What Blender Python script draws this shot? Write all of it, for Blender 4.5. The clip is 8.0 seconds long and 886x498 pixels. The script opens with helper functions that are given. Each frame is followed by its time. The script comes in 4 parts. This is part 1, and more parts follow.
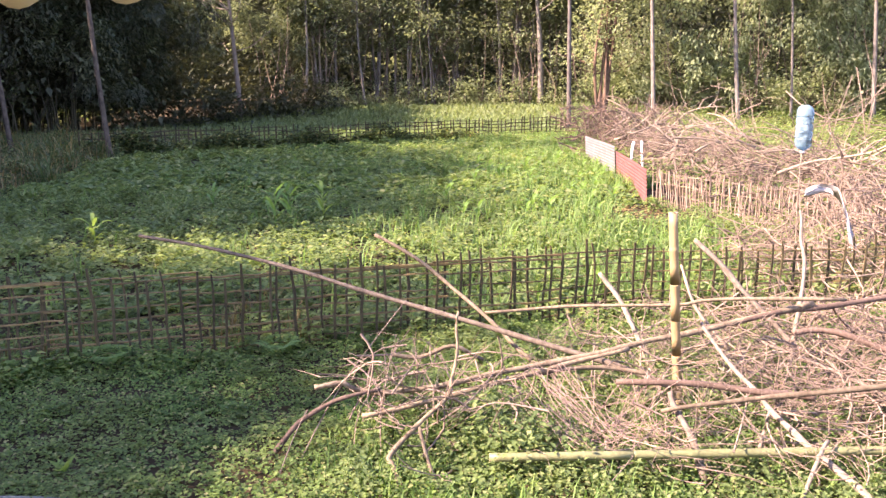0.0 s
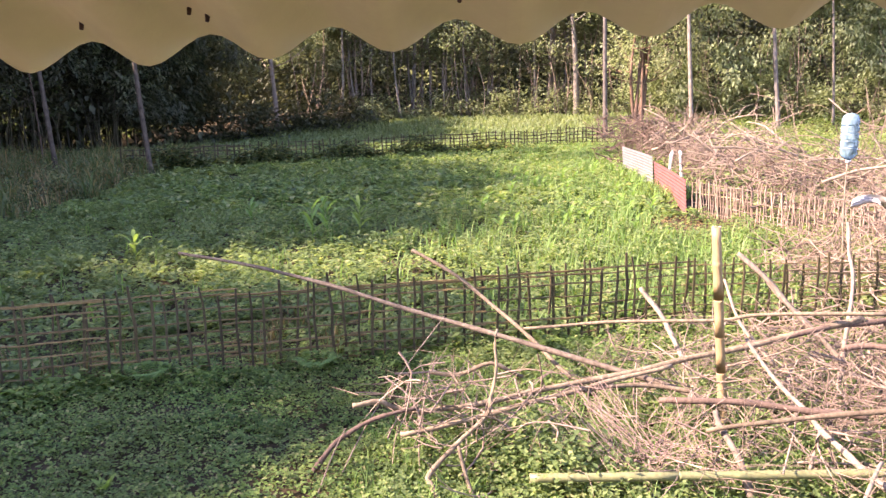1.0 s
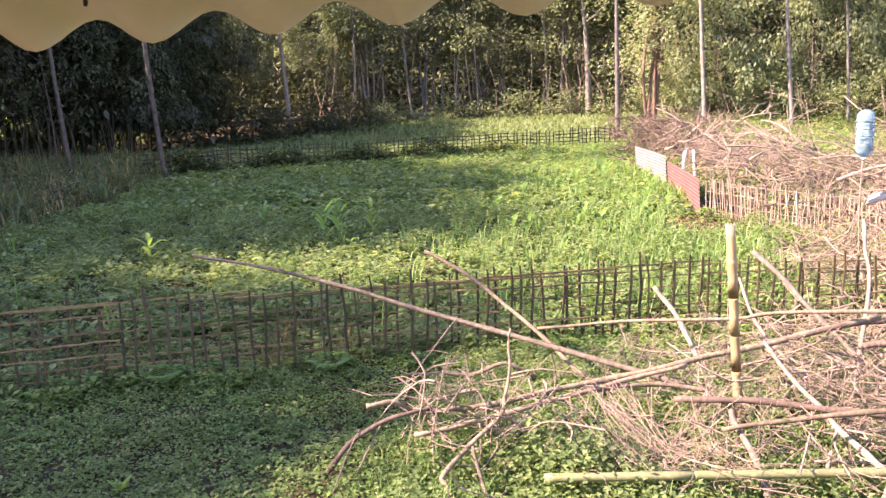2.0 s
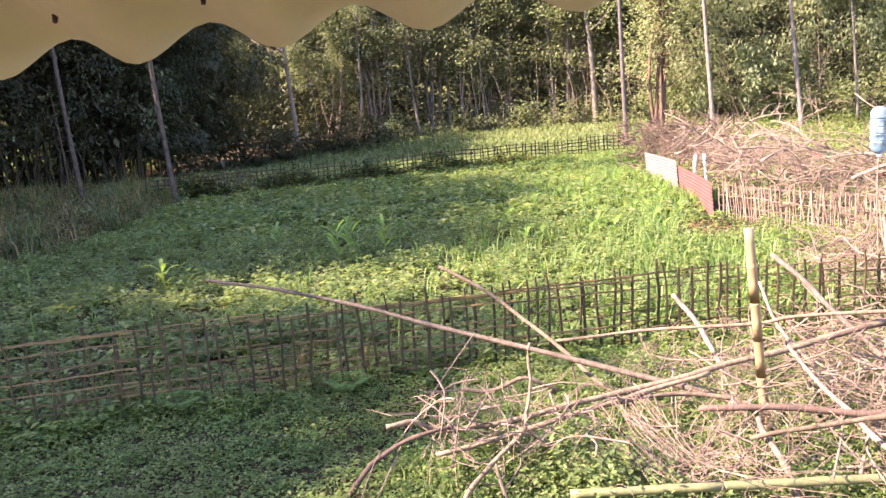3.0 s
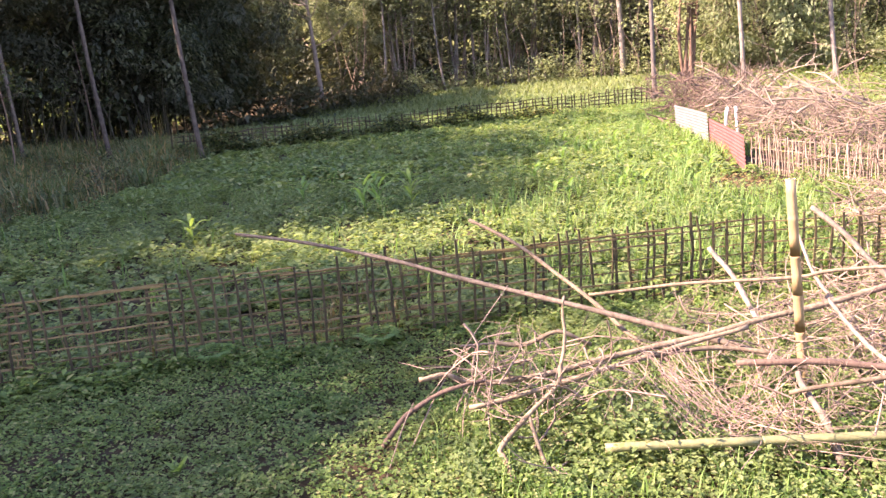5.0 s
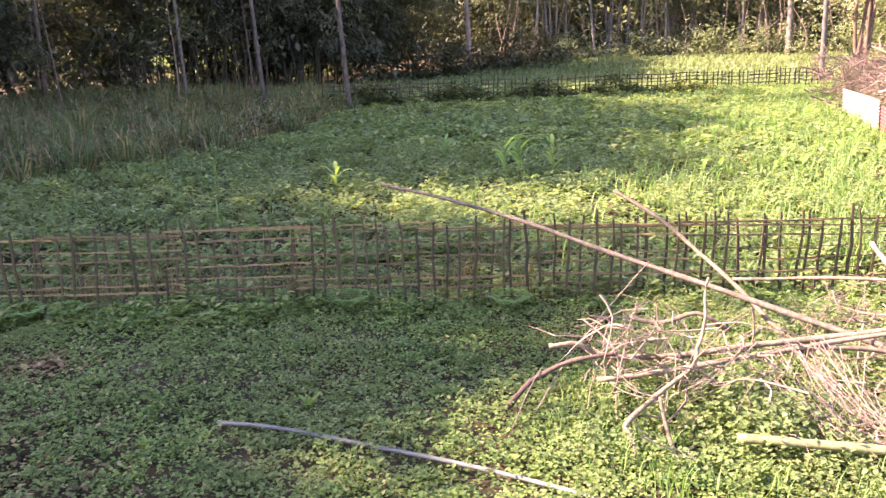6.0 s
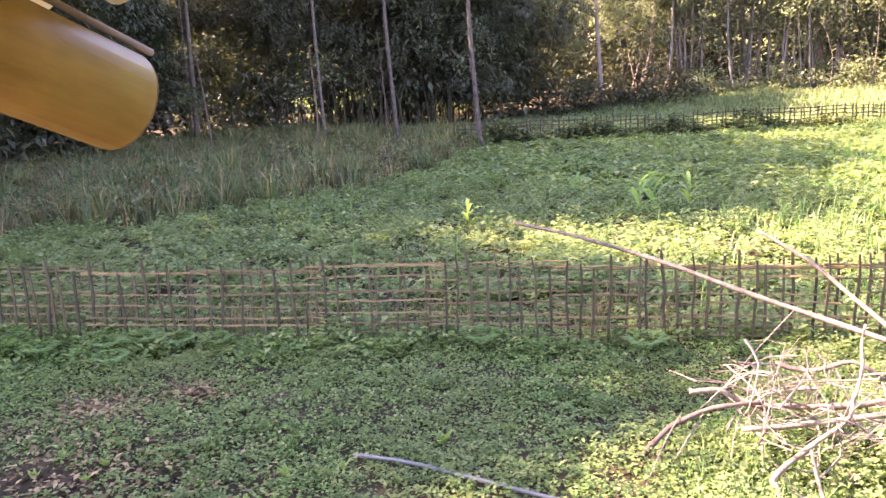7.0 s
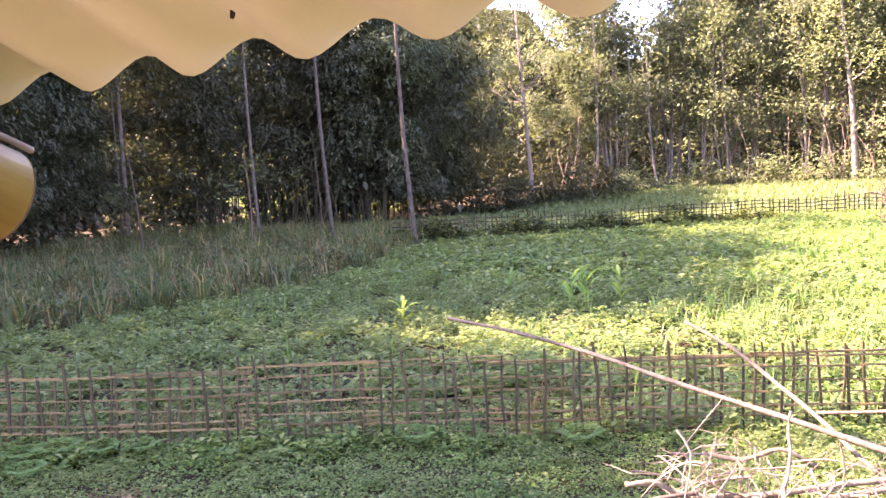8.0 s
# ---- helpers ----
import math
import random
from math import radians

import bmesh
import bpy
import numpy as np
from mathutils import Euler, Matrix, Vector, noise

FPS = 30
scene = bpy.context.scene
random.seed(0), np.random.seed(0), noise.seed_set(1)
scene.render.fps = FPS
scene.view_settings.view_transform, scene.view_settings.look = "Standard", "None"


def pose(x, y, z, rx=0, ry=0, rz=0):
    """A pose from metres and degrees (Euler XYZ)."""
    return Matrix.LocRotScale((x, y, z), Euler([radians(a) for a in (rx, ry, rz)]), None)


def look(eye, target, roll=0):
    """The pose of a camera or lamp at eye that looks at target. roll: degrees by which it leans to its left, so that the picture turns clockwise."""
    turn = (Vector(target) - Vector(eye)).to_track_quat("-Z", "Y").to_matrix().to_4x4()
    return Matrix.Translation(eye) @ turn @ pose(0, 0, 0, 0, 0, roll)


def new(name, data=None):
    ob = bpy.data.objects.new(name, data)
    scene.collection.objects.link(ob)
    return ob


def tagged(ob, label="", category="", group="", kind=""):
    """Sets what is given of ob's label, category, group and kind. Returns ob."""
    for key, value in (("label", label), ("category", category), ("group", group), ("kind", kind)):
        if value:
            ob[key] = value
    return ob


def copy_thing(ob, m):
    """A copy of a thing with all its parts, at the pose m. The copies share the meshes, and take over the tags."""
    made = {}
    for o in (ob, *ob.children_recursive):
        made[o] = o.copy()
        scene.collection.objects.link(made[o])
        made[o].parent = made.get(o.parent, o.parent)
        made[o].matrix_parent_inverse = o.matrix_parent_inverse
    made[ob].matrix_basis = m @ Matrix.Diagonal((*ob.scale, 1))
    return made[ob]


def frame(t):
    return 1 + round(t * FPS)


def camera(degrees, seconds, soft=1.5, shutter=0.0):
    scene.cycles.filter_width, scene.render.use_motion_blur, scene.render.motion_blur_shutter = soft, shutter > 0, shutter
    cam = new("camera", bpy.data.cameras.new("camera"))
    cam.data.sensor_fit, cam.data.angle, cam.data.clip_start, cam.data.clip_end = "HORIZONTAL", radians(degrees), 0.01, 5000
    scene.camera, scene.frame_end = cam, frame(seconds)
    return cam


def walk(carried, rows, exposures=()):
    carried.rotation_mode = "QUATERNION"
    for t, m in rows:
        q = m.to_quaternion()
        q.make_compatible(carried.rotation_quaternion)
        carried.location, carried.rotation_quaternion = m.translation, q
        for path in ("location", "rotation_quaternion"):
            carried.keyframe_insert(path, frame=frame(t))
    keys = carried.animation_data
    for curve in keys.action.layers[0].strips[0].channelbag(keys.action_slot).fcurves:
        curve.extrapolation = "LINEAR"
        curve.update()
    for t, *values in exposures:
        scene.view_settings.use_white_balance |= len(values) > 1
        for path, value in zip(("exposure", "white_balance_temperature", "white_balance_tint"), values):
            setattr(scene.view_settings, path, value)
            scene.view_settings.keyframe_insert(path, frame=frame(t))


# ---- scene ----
cam = camera(56.5, 8.0, 1.5)
PATH = [
    (0, (1.698, -1.436, 3.204), (1.495, 0.514, 2.806), -0.3),
    (0.5, (1.663, -1.328, 3.217), (1.416, 0.618, 2.825), -0.8),
    (1, (1.675, -1.361, 3.237), (1.385, 0.583, 2.867), -1.2),
    (1.5, (1.679, -1.36, 3.226), (1.368, 0.582, 2.862), -1.5),
    (2.8, (1.659, -1.339, 3.218), (1.303, 0.596, 2.854), -2.9),
    (3, (1.647, -1.277, 3.222), (1.297, 0.665, 2.892), -4.2),
    (3.5, (1.6, -1.22, 3.216), (1.188, 0.701, 2.842), -7.1),
    (4, (1.554, -1.171, 3.176), (1.128, 0.74, 2.77), -6.6),
    (5.3, (1.545, -1.202, 3.178), (1.113, 0.699, 2.733), -3.7),
    (5.5, (1.515, -1.198, 3.169), (1.012, 0.681, 2.706), -3.1),
    (6, (1.458, -1.222, 3.159), (0.748, 0.58, 2.661), -1.3),
    (6.5, (1.439, -1.275, 3.187), (0.504, 0.441, 2.759), -2.2),
    (7, (1.402, -1.266, 3.188), (0.409, 0.422, 2.785), -2.5),
    (7.5, (1.437, -1.267, 3.187), (0.508, 0.474, 2.857), -2.9),
    (8, (1.451, -1.268, 3.183), (0.586, 0.526, 3.005), -2.8),
]
EXPOSURES = [(0, 2.78, 6700, 37), (4, 2.94, 6750, 38), (5.5, 2.98, 6900, 42), (6, 3.28, 6900, 43), (6.5, 3.55, 6900, 46), (7, 3.9, 6900, 49), (8, 3.86, 6900, 50)]
walk(cam, [(t, look(eye, target, roll)) for t, eye, target, roll in PATH], EXPOSURES)

# ---- world, sun, exposure ----
SUN_AZ, SUN_EL = -110.0, 37.0      # degrees from +y towards +x, degrees up
world = bpy.data.worlds.new("world")
scene.world = world
world.use_nodes = True
wn = world.node_tree
sky = wn.nodes.new("ShaderNodeTexSky")
sky.sky_type = "NISHITA"
sky.sun_disc = False
sky.sun_elevation = radians(SUN_EL)
sky.sun_rotation = radians(SUN_AZ)
sky.dust_density, sky.ozone_density = 0.9, 1.6
wn.links.new(sky.outputs[0], wn.nodes["Background"].inputs[0])
wn.nodes["Background"].inputs[1].default_value = 0.112
sun_data = bpy.data.lights.new("sun", "SUN")
sun_data.energy, sun_data.angle, sun_data.color = 4.75, radians(0.6), (1.0, 0.89, 0.69)
sun = new("sun", sun_data)
az, el = radians(SUN_AZ), radians(SUN_EL)
sun_way = Vector((math.sin(az) * math.cos(el), math.cos(az) * math.cos(el), math.sin(el)))
sun.matrix_world = look(sun_way * 60, (0, 0, 0))

# ---- materials ----


def material(name):
    m = bpy.data.materials.new(name)
    m.use_nodes = True
    return m, m.node_tree.nodes, m.node_tree.links, m.node_tree.nodes["Principled BSDF"]


def ramp(nodes, stops):
    r = nodes.new("ShaderNodeValToRGB")
    e = r.color_ramp.elements
    while len(e) < len(stops):
        e.new(0.5)
    for i, (p, c) in enumerate(stops):
        e[i].position, e[i].color = p, (*c, 1)
    return r


def noise_of(nodes, links, scale, detail=4, coords="Object", rough=0.6, stretch=None):
    tc = nodes.new("ShaderNodeTexCoord")
    n = nodes.new("ShaderNodeTexNoise")
    n.inputs["Scale"].default_value = scale
    n.inputs["Detail"].default_value = detail
    n.inputs["Roughness"].default_value = rough
    if stretch:
        mp = nodes.new("ShaderNodeMapping")
        mp.inputs["Scale"].default_value = stretch
        links.new(tc.outputs[coords], mp.inputs[0])
        links.new(mp.outputs[0], n.inputs["Vector"])
    else:
        links.new(tc.outputs[coords], n.inputs["Vector"])
    return n


def blend(nodes, links, a, b, fac, mode="MIX"):
    """Mix of two colours; fac a number or a socket."""
    x = nodes.new("ShaderNodeMix")
    x.data_type, x.blend_type = "RGBA", mode
    for sock, v in ((x.inputs[6], a), (x.inputs[7], b), (x.inputs[0], fac)):
        if isinstance(v, bpy.types.NodeSocket):
            links.new(v, sock)
        elif isinstance(v, (int, float)):
            sock.default_value = v
        else:
            sock.default_value = (*v, 1)
    return x.outputs[2]


def bumped(nodes, links, height, bsdf, strength=0.5, dist=0.01):
    b = nodes.new("ShaderNodeBump")
    b.inputs["Strength"].default_value = strength
    b.inputs["Distance"].default_value = dist
    links.new(height, b.inputs["Height"])
    links.new(b.outputs[0], bsdf.inputs["Normal"])


def leaf_material(name, stops, patch=None, patch_scale=0.2, glow=0.45, rough=0.6, through_tint=(1.45, 1.5, 0.8)):
    """Foliage: each leaf its own shade, drifting over the ground, and thin enough to let light through."""
    m, nodes, links, bsdf = material(name)
    geo = nodes.new("ShaderNodeNewGeometry")
    r = ramp(nodes, stops)
    links.new(geo.outputs["Random Per Island"], r.inputs[0])
    col = r.outputs[0]
    if patch:
        n = noise_of(nodes, links, patch_scale, 3)
        pr = ramp(nodes, [(0.38, (0, 0, 0)), (0.66, (1, 1, 1))])
        links.new(n.outputs[0], pr.inputs[0])
        sc = nodes.new("ShaderNodeMath")
        sc.operation = "MULTIPLY"
        sc.inputs[1].default_value = 0.6
        links.new(pr.outputs[0], sc.inputs[0])
        col = blend(nodes, links, col, patch, sc.outputs[0])
    links.new(col, bsdf.inputs["Base Color"])
    bsdf.inputs["Roughness"].default_value = rough
    bsdf.inputs["Specular IOR Level"].default_value = 0.2
    tr = nodes.new("ShaderNodeBsdfTranslucent")
    bright = blend(nodes, links, col, through_tint, 1.0, "MULTIPLY")
    links.new(bright, tr.inputs[0])
    mix = nodes.new("ShaderNodeMixShader")
    mix.inputs[0].default_value = glow
    links.new(bsdf.outputs[0], mix.inputs[1])
    links.new(tr.outputs[0], mix.inputs[2])
    links.new(mix.outputs[0], nodes["Material Output"].inputs[0])
    return m


def wood_material(name, light, dark, grain=(30, 30, 3), rough=0.8, random_by="object", bump=0.5, blotch=2.0):
    m, nodes, links, bsdf = material(name)
    fine = noise_of(nodes, links, 3, 6, "Object", 0.65, grain)
    wide = noise_of(nodes, links, blotch, 3)
    r = ramp(nodes, [(0.3, dark), (0.62, light)])
    links.new(fine.outputs[0], r.inputs[0])
    col = blend(nodes, links, r.outputs[0], dark, wide.outputs[0])
    if random_by == "object":
        info = nodes.new("ShaderNodeObjectInfo").outputs["Random"]
    else:
        info = nodes.new("ShaderNodeNewGeometry").outputs["Random Per Island"]
    vr = ramp(nodes, [(0.0, (0.62, 0.6, 0.58)), (1.0, (1.25, 1.2, 1.12))])
    links.new(info, vr.inputs[0])
    col = blend(nodes, links, col, vr.outputs[0], 1.0, "MULTIPLY")
    links.new(col, bsdf.inputs["Base Color"])
    bsdf.inputs["Roughness"].default_value = rough
    bsdf.inputs["Specular IOR Level"].default_value = 0.25
    bumped(nodes, links, fine.outputs[0], bsdf, bump, 0.006)
    return m


def plain_material(name, a, b, scale=8, rough=0.6, metal=0.0, bump=0.2, dist=0.004):
    m, nodes, links, bsdf = material(name)
    n = noise_of(nodes, links, scale, 6)
    n2 = noise_of(nodes, links, scale * 9, 3)
    r = ramp(nodes, [(0.35, a), (0.65, b)])
    links.new(n.outputs[0], r.inputs[0])
    col = blend(nodes, links, r.outputs[0], a, n2.outputs[0])
    links.new(col, bsdf.inputs["Base Color"])
    bsdf.inputs["Roughness"].default_value = rough
    bsdf.inputs["Specular IOR Level"].default_value = 0.5 if rough < 0.9 else 0.05
    bsdf.inputs["Metallic"].default_value = metal
    bumped(nodes, links, n2.outputs[0], bsdf, bump, dist)
    return m


M_SOIL = plain_material("soil_and_moss", (0.038, 0.03, 0.018), (0.085, 0.06, 0.037), 0.8, 0.95, bump=0.8, dist=0.03)
M_LITTER = leaf_material("dry_leaf_litter", [(0, (0.07, 0.046, 0.02)), (0.6, (0.18, 0.122, 0.055)), (1, (0.33, 0.24, 0.12))], glow=0.2, rough=0.8)
M_CREEPER = leaf_material("creeping_weed_leaf", [(0, (0.034, 0.066, 0.02)), (0.4, (0.09, 0.165, 0.043)), (0.88, (0.18, 0.265, 0.07)), (1, (0.34, 0.31, 0.15))], (0.15, 0.18, 0.065), 0.7)
# creeper leaf darkened in colour for the shaded vines and weeds
M_VINE = leaf_material("shaded_creeper_leaf", [(0, (0.025, 0.038, 0.015)), (0.5, (0.065, 0.09, 0.034)), (0.85, (0.14, 0.17, 0.06)), (1, (0.24, 0.19, 0.08))], glow=0.3)
M_WEED = leaf_material("field_weed_leaf", [(0, (0.046, 0.078, 0.028)), (0.45, (0.11, 0.168, 0.058)), (0.9, (0.19, 0.245, 0.088)), (1, (0.32, 0.31, 0.15))], (0.16, 0.195, 0.075), 0.2)
# blue raised in this leaf colour to stand for distance haze
M_FARFIELD = leaf_material("far_field_leaf", [(0, (0.1, 0.145, 0.062)), (0.6, (0.155, 0.205, 0.09)), (1, (0.23, 0.27, 0.13))], (0.19, 0.22, 0.105), 0.1)
M_GRASS = leaf_material("tall_grass_blade", [(0, (0.042, 0.075, 0.03)), (0.55, (0.085, 0.13, 0.05)), (0.78, (0.15, 0.135, 0.068)), (1, (0.32, 0.22, 0.115))], (0.11, 0.11, 0.055), 0.35, 0.35)
M_TUSSOCK = leaf_material("half_dry_grass", [(0, (0.06, 0.075, 0.028)), (0.5, (0.12, 0.1, 0.045)), (1, (0.22, 0.15, 0.075))], glow=0.3)
M_RANK = leaf_material("rank_grass_blade", [(0, (0.055, 0.09, 0.032)), (0.55, (0.105, 0.14, 0.052)), (0.78, (0.17, 0.15, 0.07)), (1, (0.33, 0.23, 0.11))], glow=0.35)
M_FRESHGRASS = leaf_material("fresh_grass_blade", [(0, (0.09, 0.16, 0.045)), (0.7, (0.15, 0.25, 0.07)), (1, (0.24, 0.32, 0.12))], glow=0.45)
M_YOUNG = leaf_material("young_yellow_green_leaf", [(0, (0.14, 0.22, 0.055)), (1, (0.22, 0.3, 0.08))], glow=0.42)
M_FERN = leaf_material("fern_frond", [(0, (0.1, 0.18, 0.06)), (1, (0.18, 0.28, 0.09))], glow=0.45)
# darker leaf copy: shade of thicket and deep wood is in its colour
M_SHADEWOOD_LEAF = leaf_material("shaded_wood_leaf", [(0, (0.03, 0.047, 0.027)), (0.6, (0.058, 0.072, 0.042)), (1, (0.105, 0.11, 0.065))], (0.075, 0.065, 0.042), 0.1, 0.28)
# tree leaf also blued and greyed, putting the haze into its colour
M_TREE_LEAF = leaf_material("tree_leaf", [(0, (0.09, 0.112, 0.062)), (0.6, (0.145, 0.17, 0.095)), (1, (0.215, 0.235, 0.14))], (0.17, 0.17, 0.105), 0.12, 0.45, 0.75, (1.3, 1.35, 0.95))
# lightened beyond a real leaf to stand for sun on the wood
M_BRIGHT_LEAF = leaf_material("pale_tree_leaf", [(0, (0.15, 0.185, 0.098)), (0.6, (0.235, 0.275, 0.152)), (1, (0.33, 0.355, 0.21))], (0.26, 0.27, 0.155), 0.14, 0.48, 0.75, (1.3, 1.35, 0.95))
M_BARK = wood_material("grey_bark", (0.34, 0.29, 0.25), (0.13, 0.1, 0.085), (6, 6, 1.2), 0.9, bump=0.8, blotch=1.2)
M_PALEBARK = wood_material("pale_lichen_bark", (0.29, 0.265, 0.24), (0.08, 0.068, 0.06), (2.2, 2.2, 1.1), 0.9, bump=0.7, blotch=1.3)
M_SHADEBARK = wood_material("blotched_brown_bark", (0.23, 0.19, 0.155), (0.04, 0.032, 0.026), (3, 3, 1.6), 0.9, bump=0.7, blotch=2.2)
M_VINEBARK = wood_material("reddish_creeper_bark", (0.3, 0.2, 0.14), (0.09, 0.055, 0.04), (6, 6, 1.2), 0.9, bump=0.8)
M_STICK = wood_material("weathered_branch", (0.31, 0.25, 0.175), (0.08, 0.058, 0.04), (9, 9, 5), 0.85, bump=0.8, blotch=7)
M_PALESTICK = wood_material("bleached_branch", (0.37, 0.31, 0.25), (0.13, 0.098, 0.075), (9, 9, 5), 0.85, bump=0.7, blotch=7)
M_DARKSTICK = wood_material("dark_barked_log", (0.22, 0.155, 0.12), (0.08, 0.054, 0.043), (12, 12, 5), 0.85, bump=0.7)
M_GREYSTICK = wood_material("grey_brown_pole", (0.235, 0.192, 0.15), (0.055, 0.042, 0.033), (9, 9, 5), 0.85, bump=0.7, blotch=5)
M_TWIG = wood_material("dry_twig", (0.38, 0.3, 0.245), (0.11, 0.078, 0.06), (20, 20, 20), 0.8, "island", 0.3)
M_VINES = wood_material("dry_pinkish_vine", (0.5, 0.38, 0.32), (0.2, 0.13, 0.11), (20, 20, 20), 0.8, "object", 0.3)
M_FENCE = wood_material("old_split_bamboo", (0.11, 0.088, 0.042), (0.026, 0.021, 0.011), (25, 25, 6), 0.7, bump=0.4)
M_FENCERAIL = wood_material("split_bamboo_strip", (0.29, 0.21, 0.09), (0.085, 0.06, 0.027), (6, 25, 25), 0.65, bump=0.4)
M_SIDEFENCE = wood_material("pale_dry_pale", (0.46, 0.36, 0.29), (0.17, 0.12, 0.095), (25, 25, 6), 0.75, bump=0.4)
M_BAMBOO = wood_material("dry_yellow_bamboo", (0.52, 0.4, 0.22), (0.3, 0.215, 0.11), (8, 8, 1.5), 0.45, bump=0.15, blotch=4)
M_GREENBAMBOO = wood_material("greyish_green_bamboo", (0.29, 0.3, 0.15), (0.15, 0.155, 0.075), (3, 12, 12), 0.45, bump=0.15, blotch=4)
M_CULM = wood_material("bamboo_culm", (0.07, 0.065, 0.035), (0.025, 0.022, 0.014), (6, 6, 1), 0.6, "island", 0.2)
M_RAFTER = wood_material("golden_bamboo", (0.62, 0.45, 0.1), (0.22, 0.125, 0.02), (9, 9, 2.5), 0.45, bump=0.15, blotch=14)
M_ROOF = plain_material("cream_painted_sheet", (0.69, 0.64, 0.43), (0.59, 0.54, 0.36), 7, 0.5, bump=0.1)
M_REDTIN = plain_material("faded_red_tin", (0.13, 0.045, 0.045), (0.2, 0.09, 0.08), 2.5, 0.6, bump=0.2)
M_GREYTIN = plain_material("weathered_zinc", (0.14, 0.135, 0.14), (0.25, 0.23, 0.23), 2.5, 0.5, 0.25, bump=0.2)
M_PIPE = plain_material("grey_plastic_pipe", (0.09, 0.092, 0.078), (0.14, 0.142, 0.122), 4, 0.75)
M_JUG = plain_material("pale_blue_plastic", (0.18, 0.3, 0.37), (0.36, 0.46, 0.5), 9, 0.25)
jug_bsdf = M_JUG.node_tree.nodes["Principled BSDF"]
jug_bsdf.inputs["Transmission Weight"].default_value = 0.55
M_RAG = plain_material("dirty_torn_plastic", (0.36, 0.33, 0.32), (0.5, 0.47, 0.45), 6, 0.6)
M_SHEET = plain_material("grimy_white_plastic", (0.62, 0.6, 0.58), (0.75, 0.73, 0.71), 6, 0.5)
M_CUT = plain_material("cut_wood_end", (0.55, 0.44, 0.3), (0.66, 0.54, 0.4), 40, 0.8)
# unseen house boards, coloured dark so little light bounces onto the eave
M_PLASTER = plain_material("low_bounce_boards", (0.12, 0.085, 0.055), (0.18, 0.13, 0.085), 1.5, 0.85)
M_CONCRETE = plain_material("worn_concrete", (0.22, 0.19, 0.16), (0.3, 0.26, 0.22), 2.5, 0.85)
M_NAIL = plain_material("rusty_iron", (0.06, 0.035, 0.025), (0.1, 0.06, 0.04), 60, 0.7)
# backdrop colour, dark to stand for shade deep in the wood
M_BACKDROP = plain_material("shaded_backdrop_wood", (0.035, 0.04, 0.022), (0.07, 0.075, 0.042), 0.3, 1.0, bump=1.0, dist=0.6)

# ---- mesh tools ----
rng = np.random.default_rng(7)


class Shell:
    """Collects vertices and faces of one mesh."""

    def __init__(self):
        self.v, self.f = [], []

    def add(self, verts, faces):
        o = len(self.v)
        self.v.extend(verts)
        self.f.extend([tuple(o + i for i in q) for q in faces])

    def tube(self, pts, radii, sides=7, cap=True, wobble=0.0):
        pts = [Vector(p) for p in pts]
        n = len(pts)
        if not hasattr(radii, "__len__"):
            radii = [radii] * n
        verts, faces = [], []
        up = Vector((0.13, 0.21, 0.97))
        for i, p in enumerate(pts):
            d = (pts[min(i + 1, n - 1)] - pts[max(i - 1, 0)]).normalized()
            a = d.cross(up)
            if a.length < 0.2:
                a = d.cross(Vector((0.97, 0.2, 0.1)))
            a.normalize()
            b = d.cross(a)
            for k in range(sides):
                t = 2 * math.pi * k / sides
                r = radii[i] * (1 + wobble * random.uniform(-1, 1))
                verts.append(p + (a * math.cos(t) + b * math.sin(t)) * r)
        for i in range(n - 1):
            for k in range(sides):
                k2 = (k + 1) % sides
                faces.append((i * sides + k, i * sides + k2, (i + 1) * sides + k2, (i + 1) * sides + k))
        if cap:
            faces.append(tuple(range(sides - 1, -1, -1)))
            faces.append(tuple((n - 1) * sides + k for k in range(sides)))
        self.add(verts, faces)

    def box(self, m, sx, sy, sz):
        c = [m @ Vector((x * sx / 2, y * sy / 2, z * sz / 2)) for z in (-1, 1) for y in (-1, 1) for x in (-1, 1)]
        self.add(c, [(0, 2, 3, 1), (4, 5, 7, 6), (0, 1, 5, 4), (2, 6, 7, 3), (0, 4, 6, 2), (1, 3, 7, 5)])

    def mesh(self, name, mat, smooth=True):
        me = bpy.data.meshes.new(name)
        me.from_pydata([tuple(v) for v in self.v], [], self.f)
        if smooth:
            me.shade_smooth()
        me.materials.append(mat)
        return me


def array_mesh(name, verts, faces, mat, smooth=False):
    """A mesh from arrays of corners and of equal faces."""
    k = faces.shape[1]
    me = bpy.data.meshes.new(name)
    me.vertices.add(len(verts))
    me.vertices.foreach_set("co", verts.astype(np.float32).ravel())
    me.loops.add(faces.size)
    me.loops.foreach_set("vertex_index", faces.astype(np.int32).ravel())
    me.polygons.add(len(faces))
    me.polygons.foreach_set("loop_start", np.arange(0, faces.size, k, dtype=np.int32))
    me.polygons.foreach_set("loop_total", np.full(len(faces), k, dtype=np.int32))
    if smooth:
        me.polygons.foreach_set("use_smooth", np.ones(len(faces), dtype=bool))
    me.update(calc_edges=True)
    me.materials.append(mat)
    return me


def part(name, mesh, parent, label=""):
    ob = new(name, mesh)
    ob.parent = parent
    return tagged(ob, label)


def base(name, x, y, z, label, category, group="", kind=""):
    ob = new(name)
    ob.empty_display_size = 0.2
    ob.location = (x, y, z)
    return tagged(ob, label, category, group, kind)


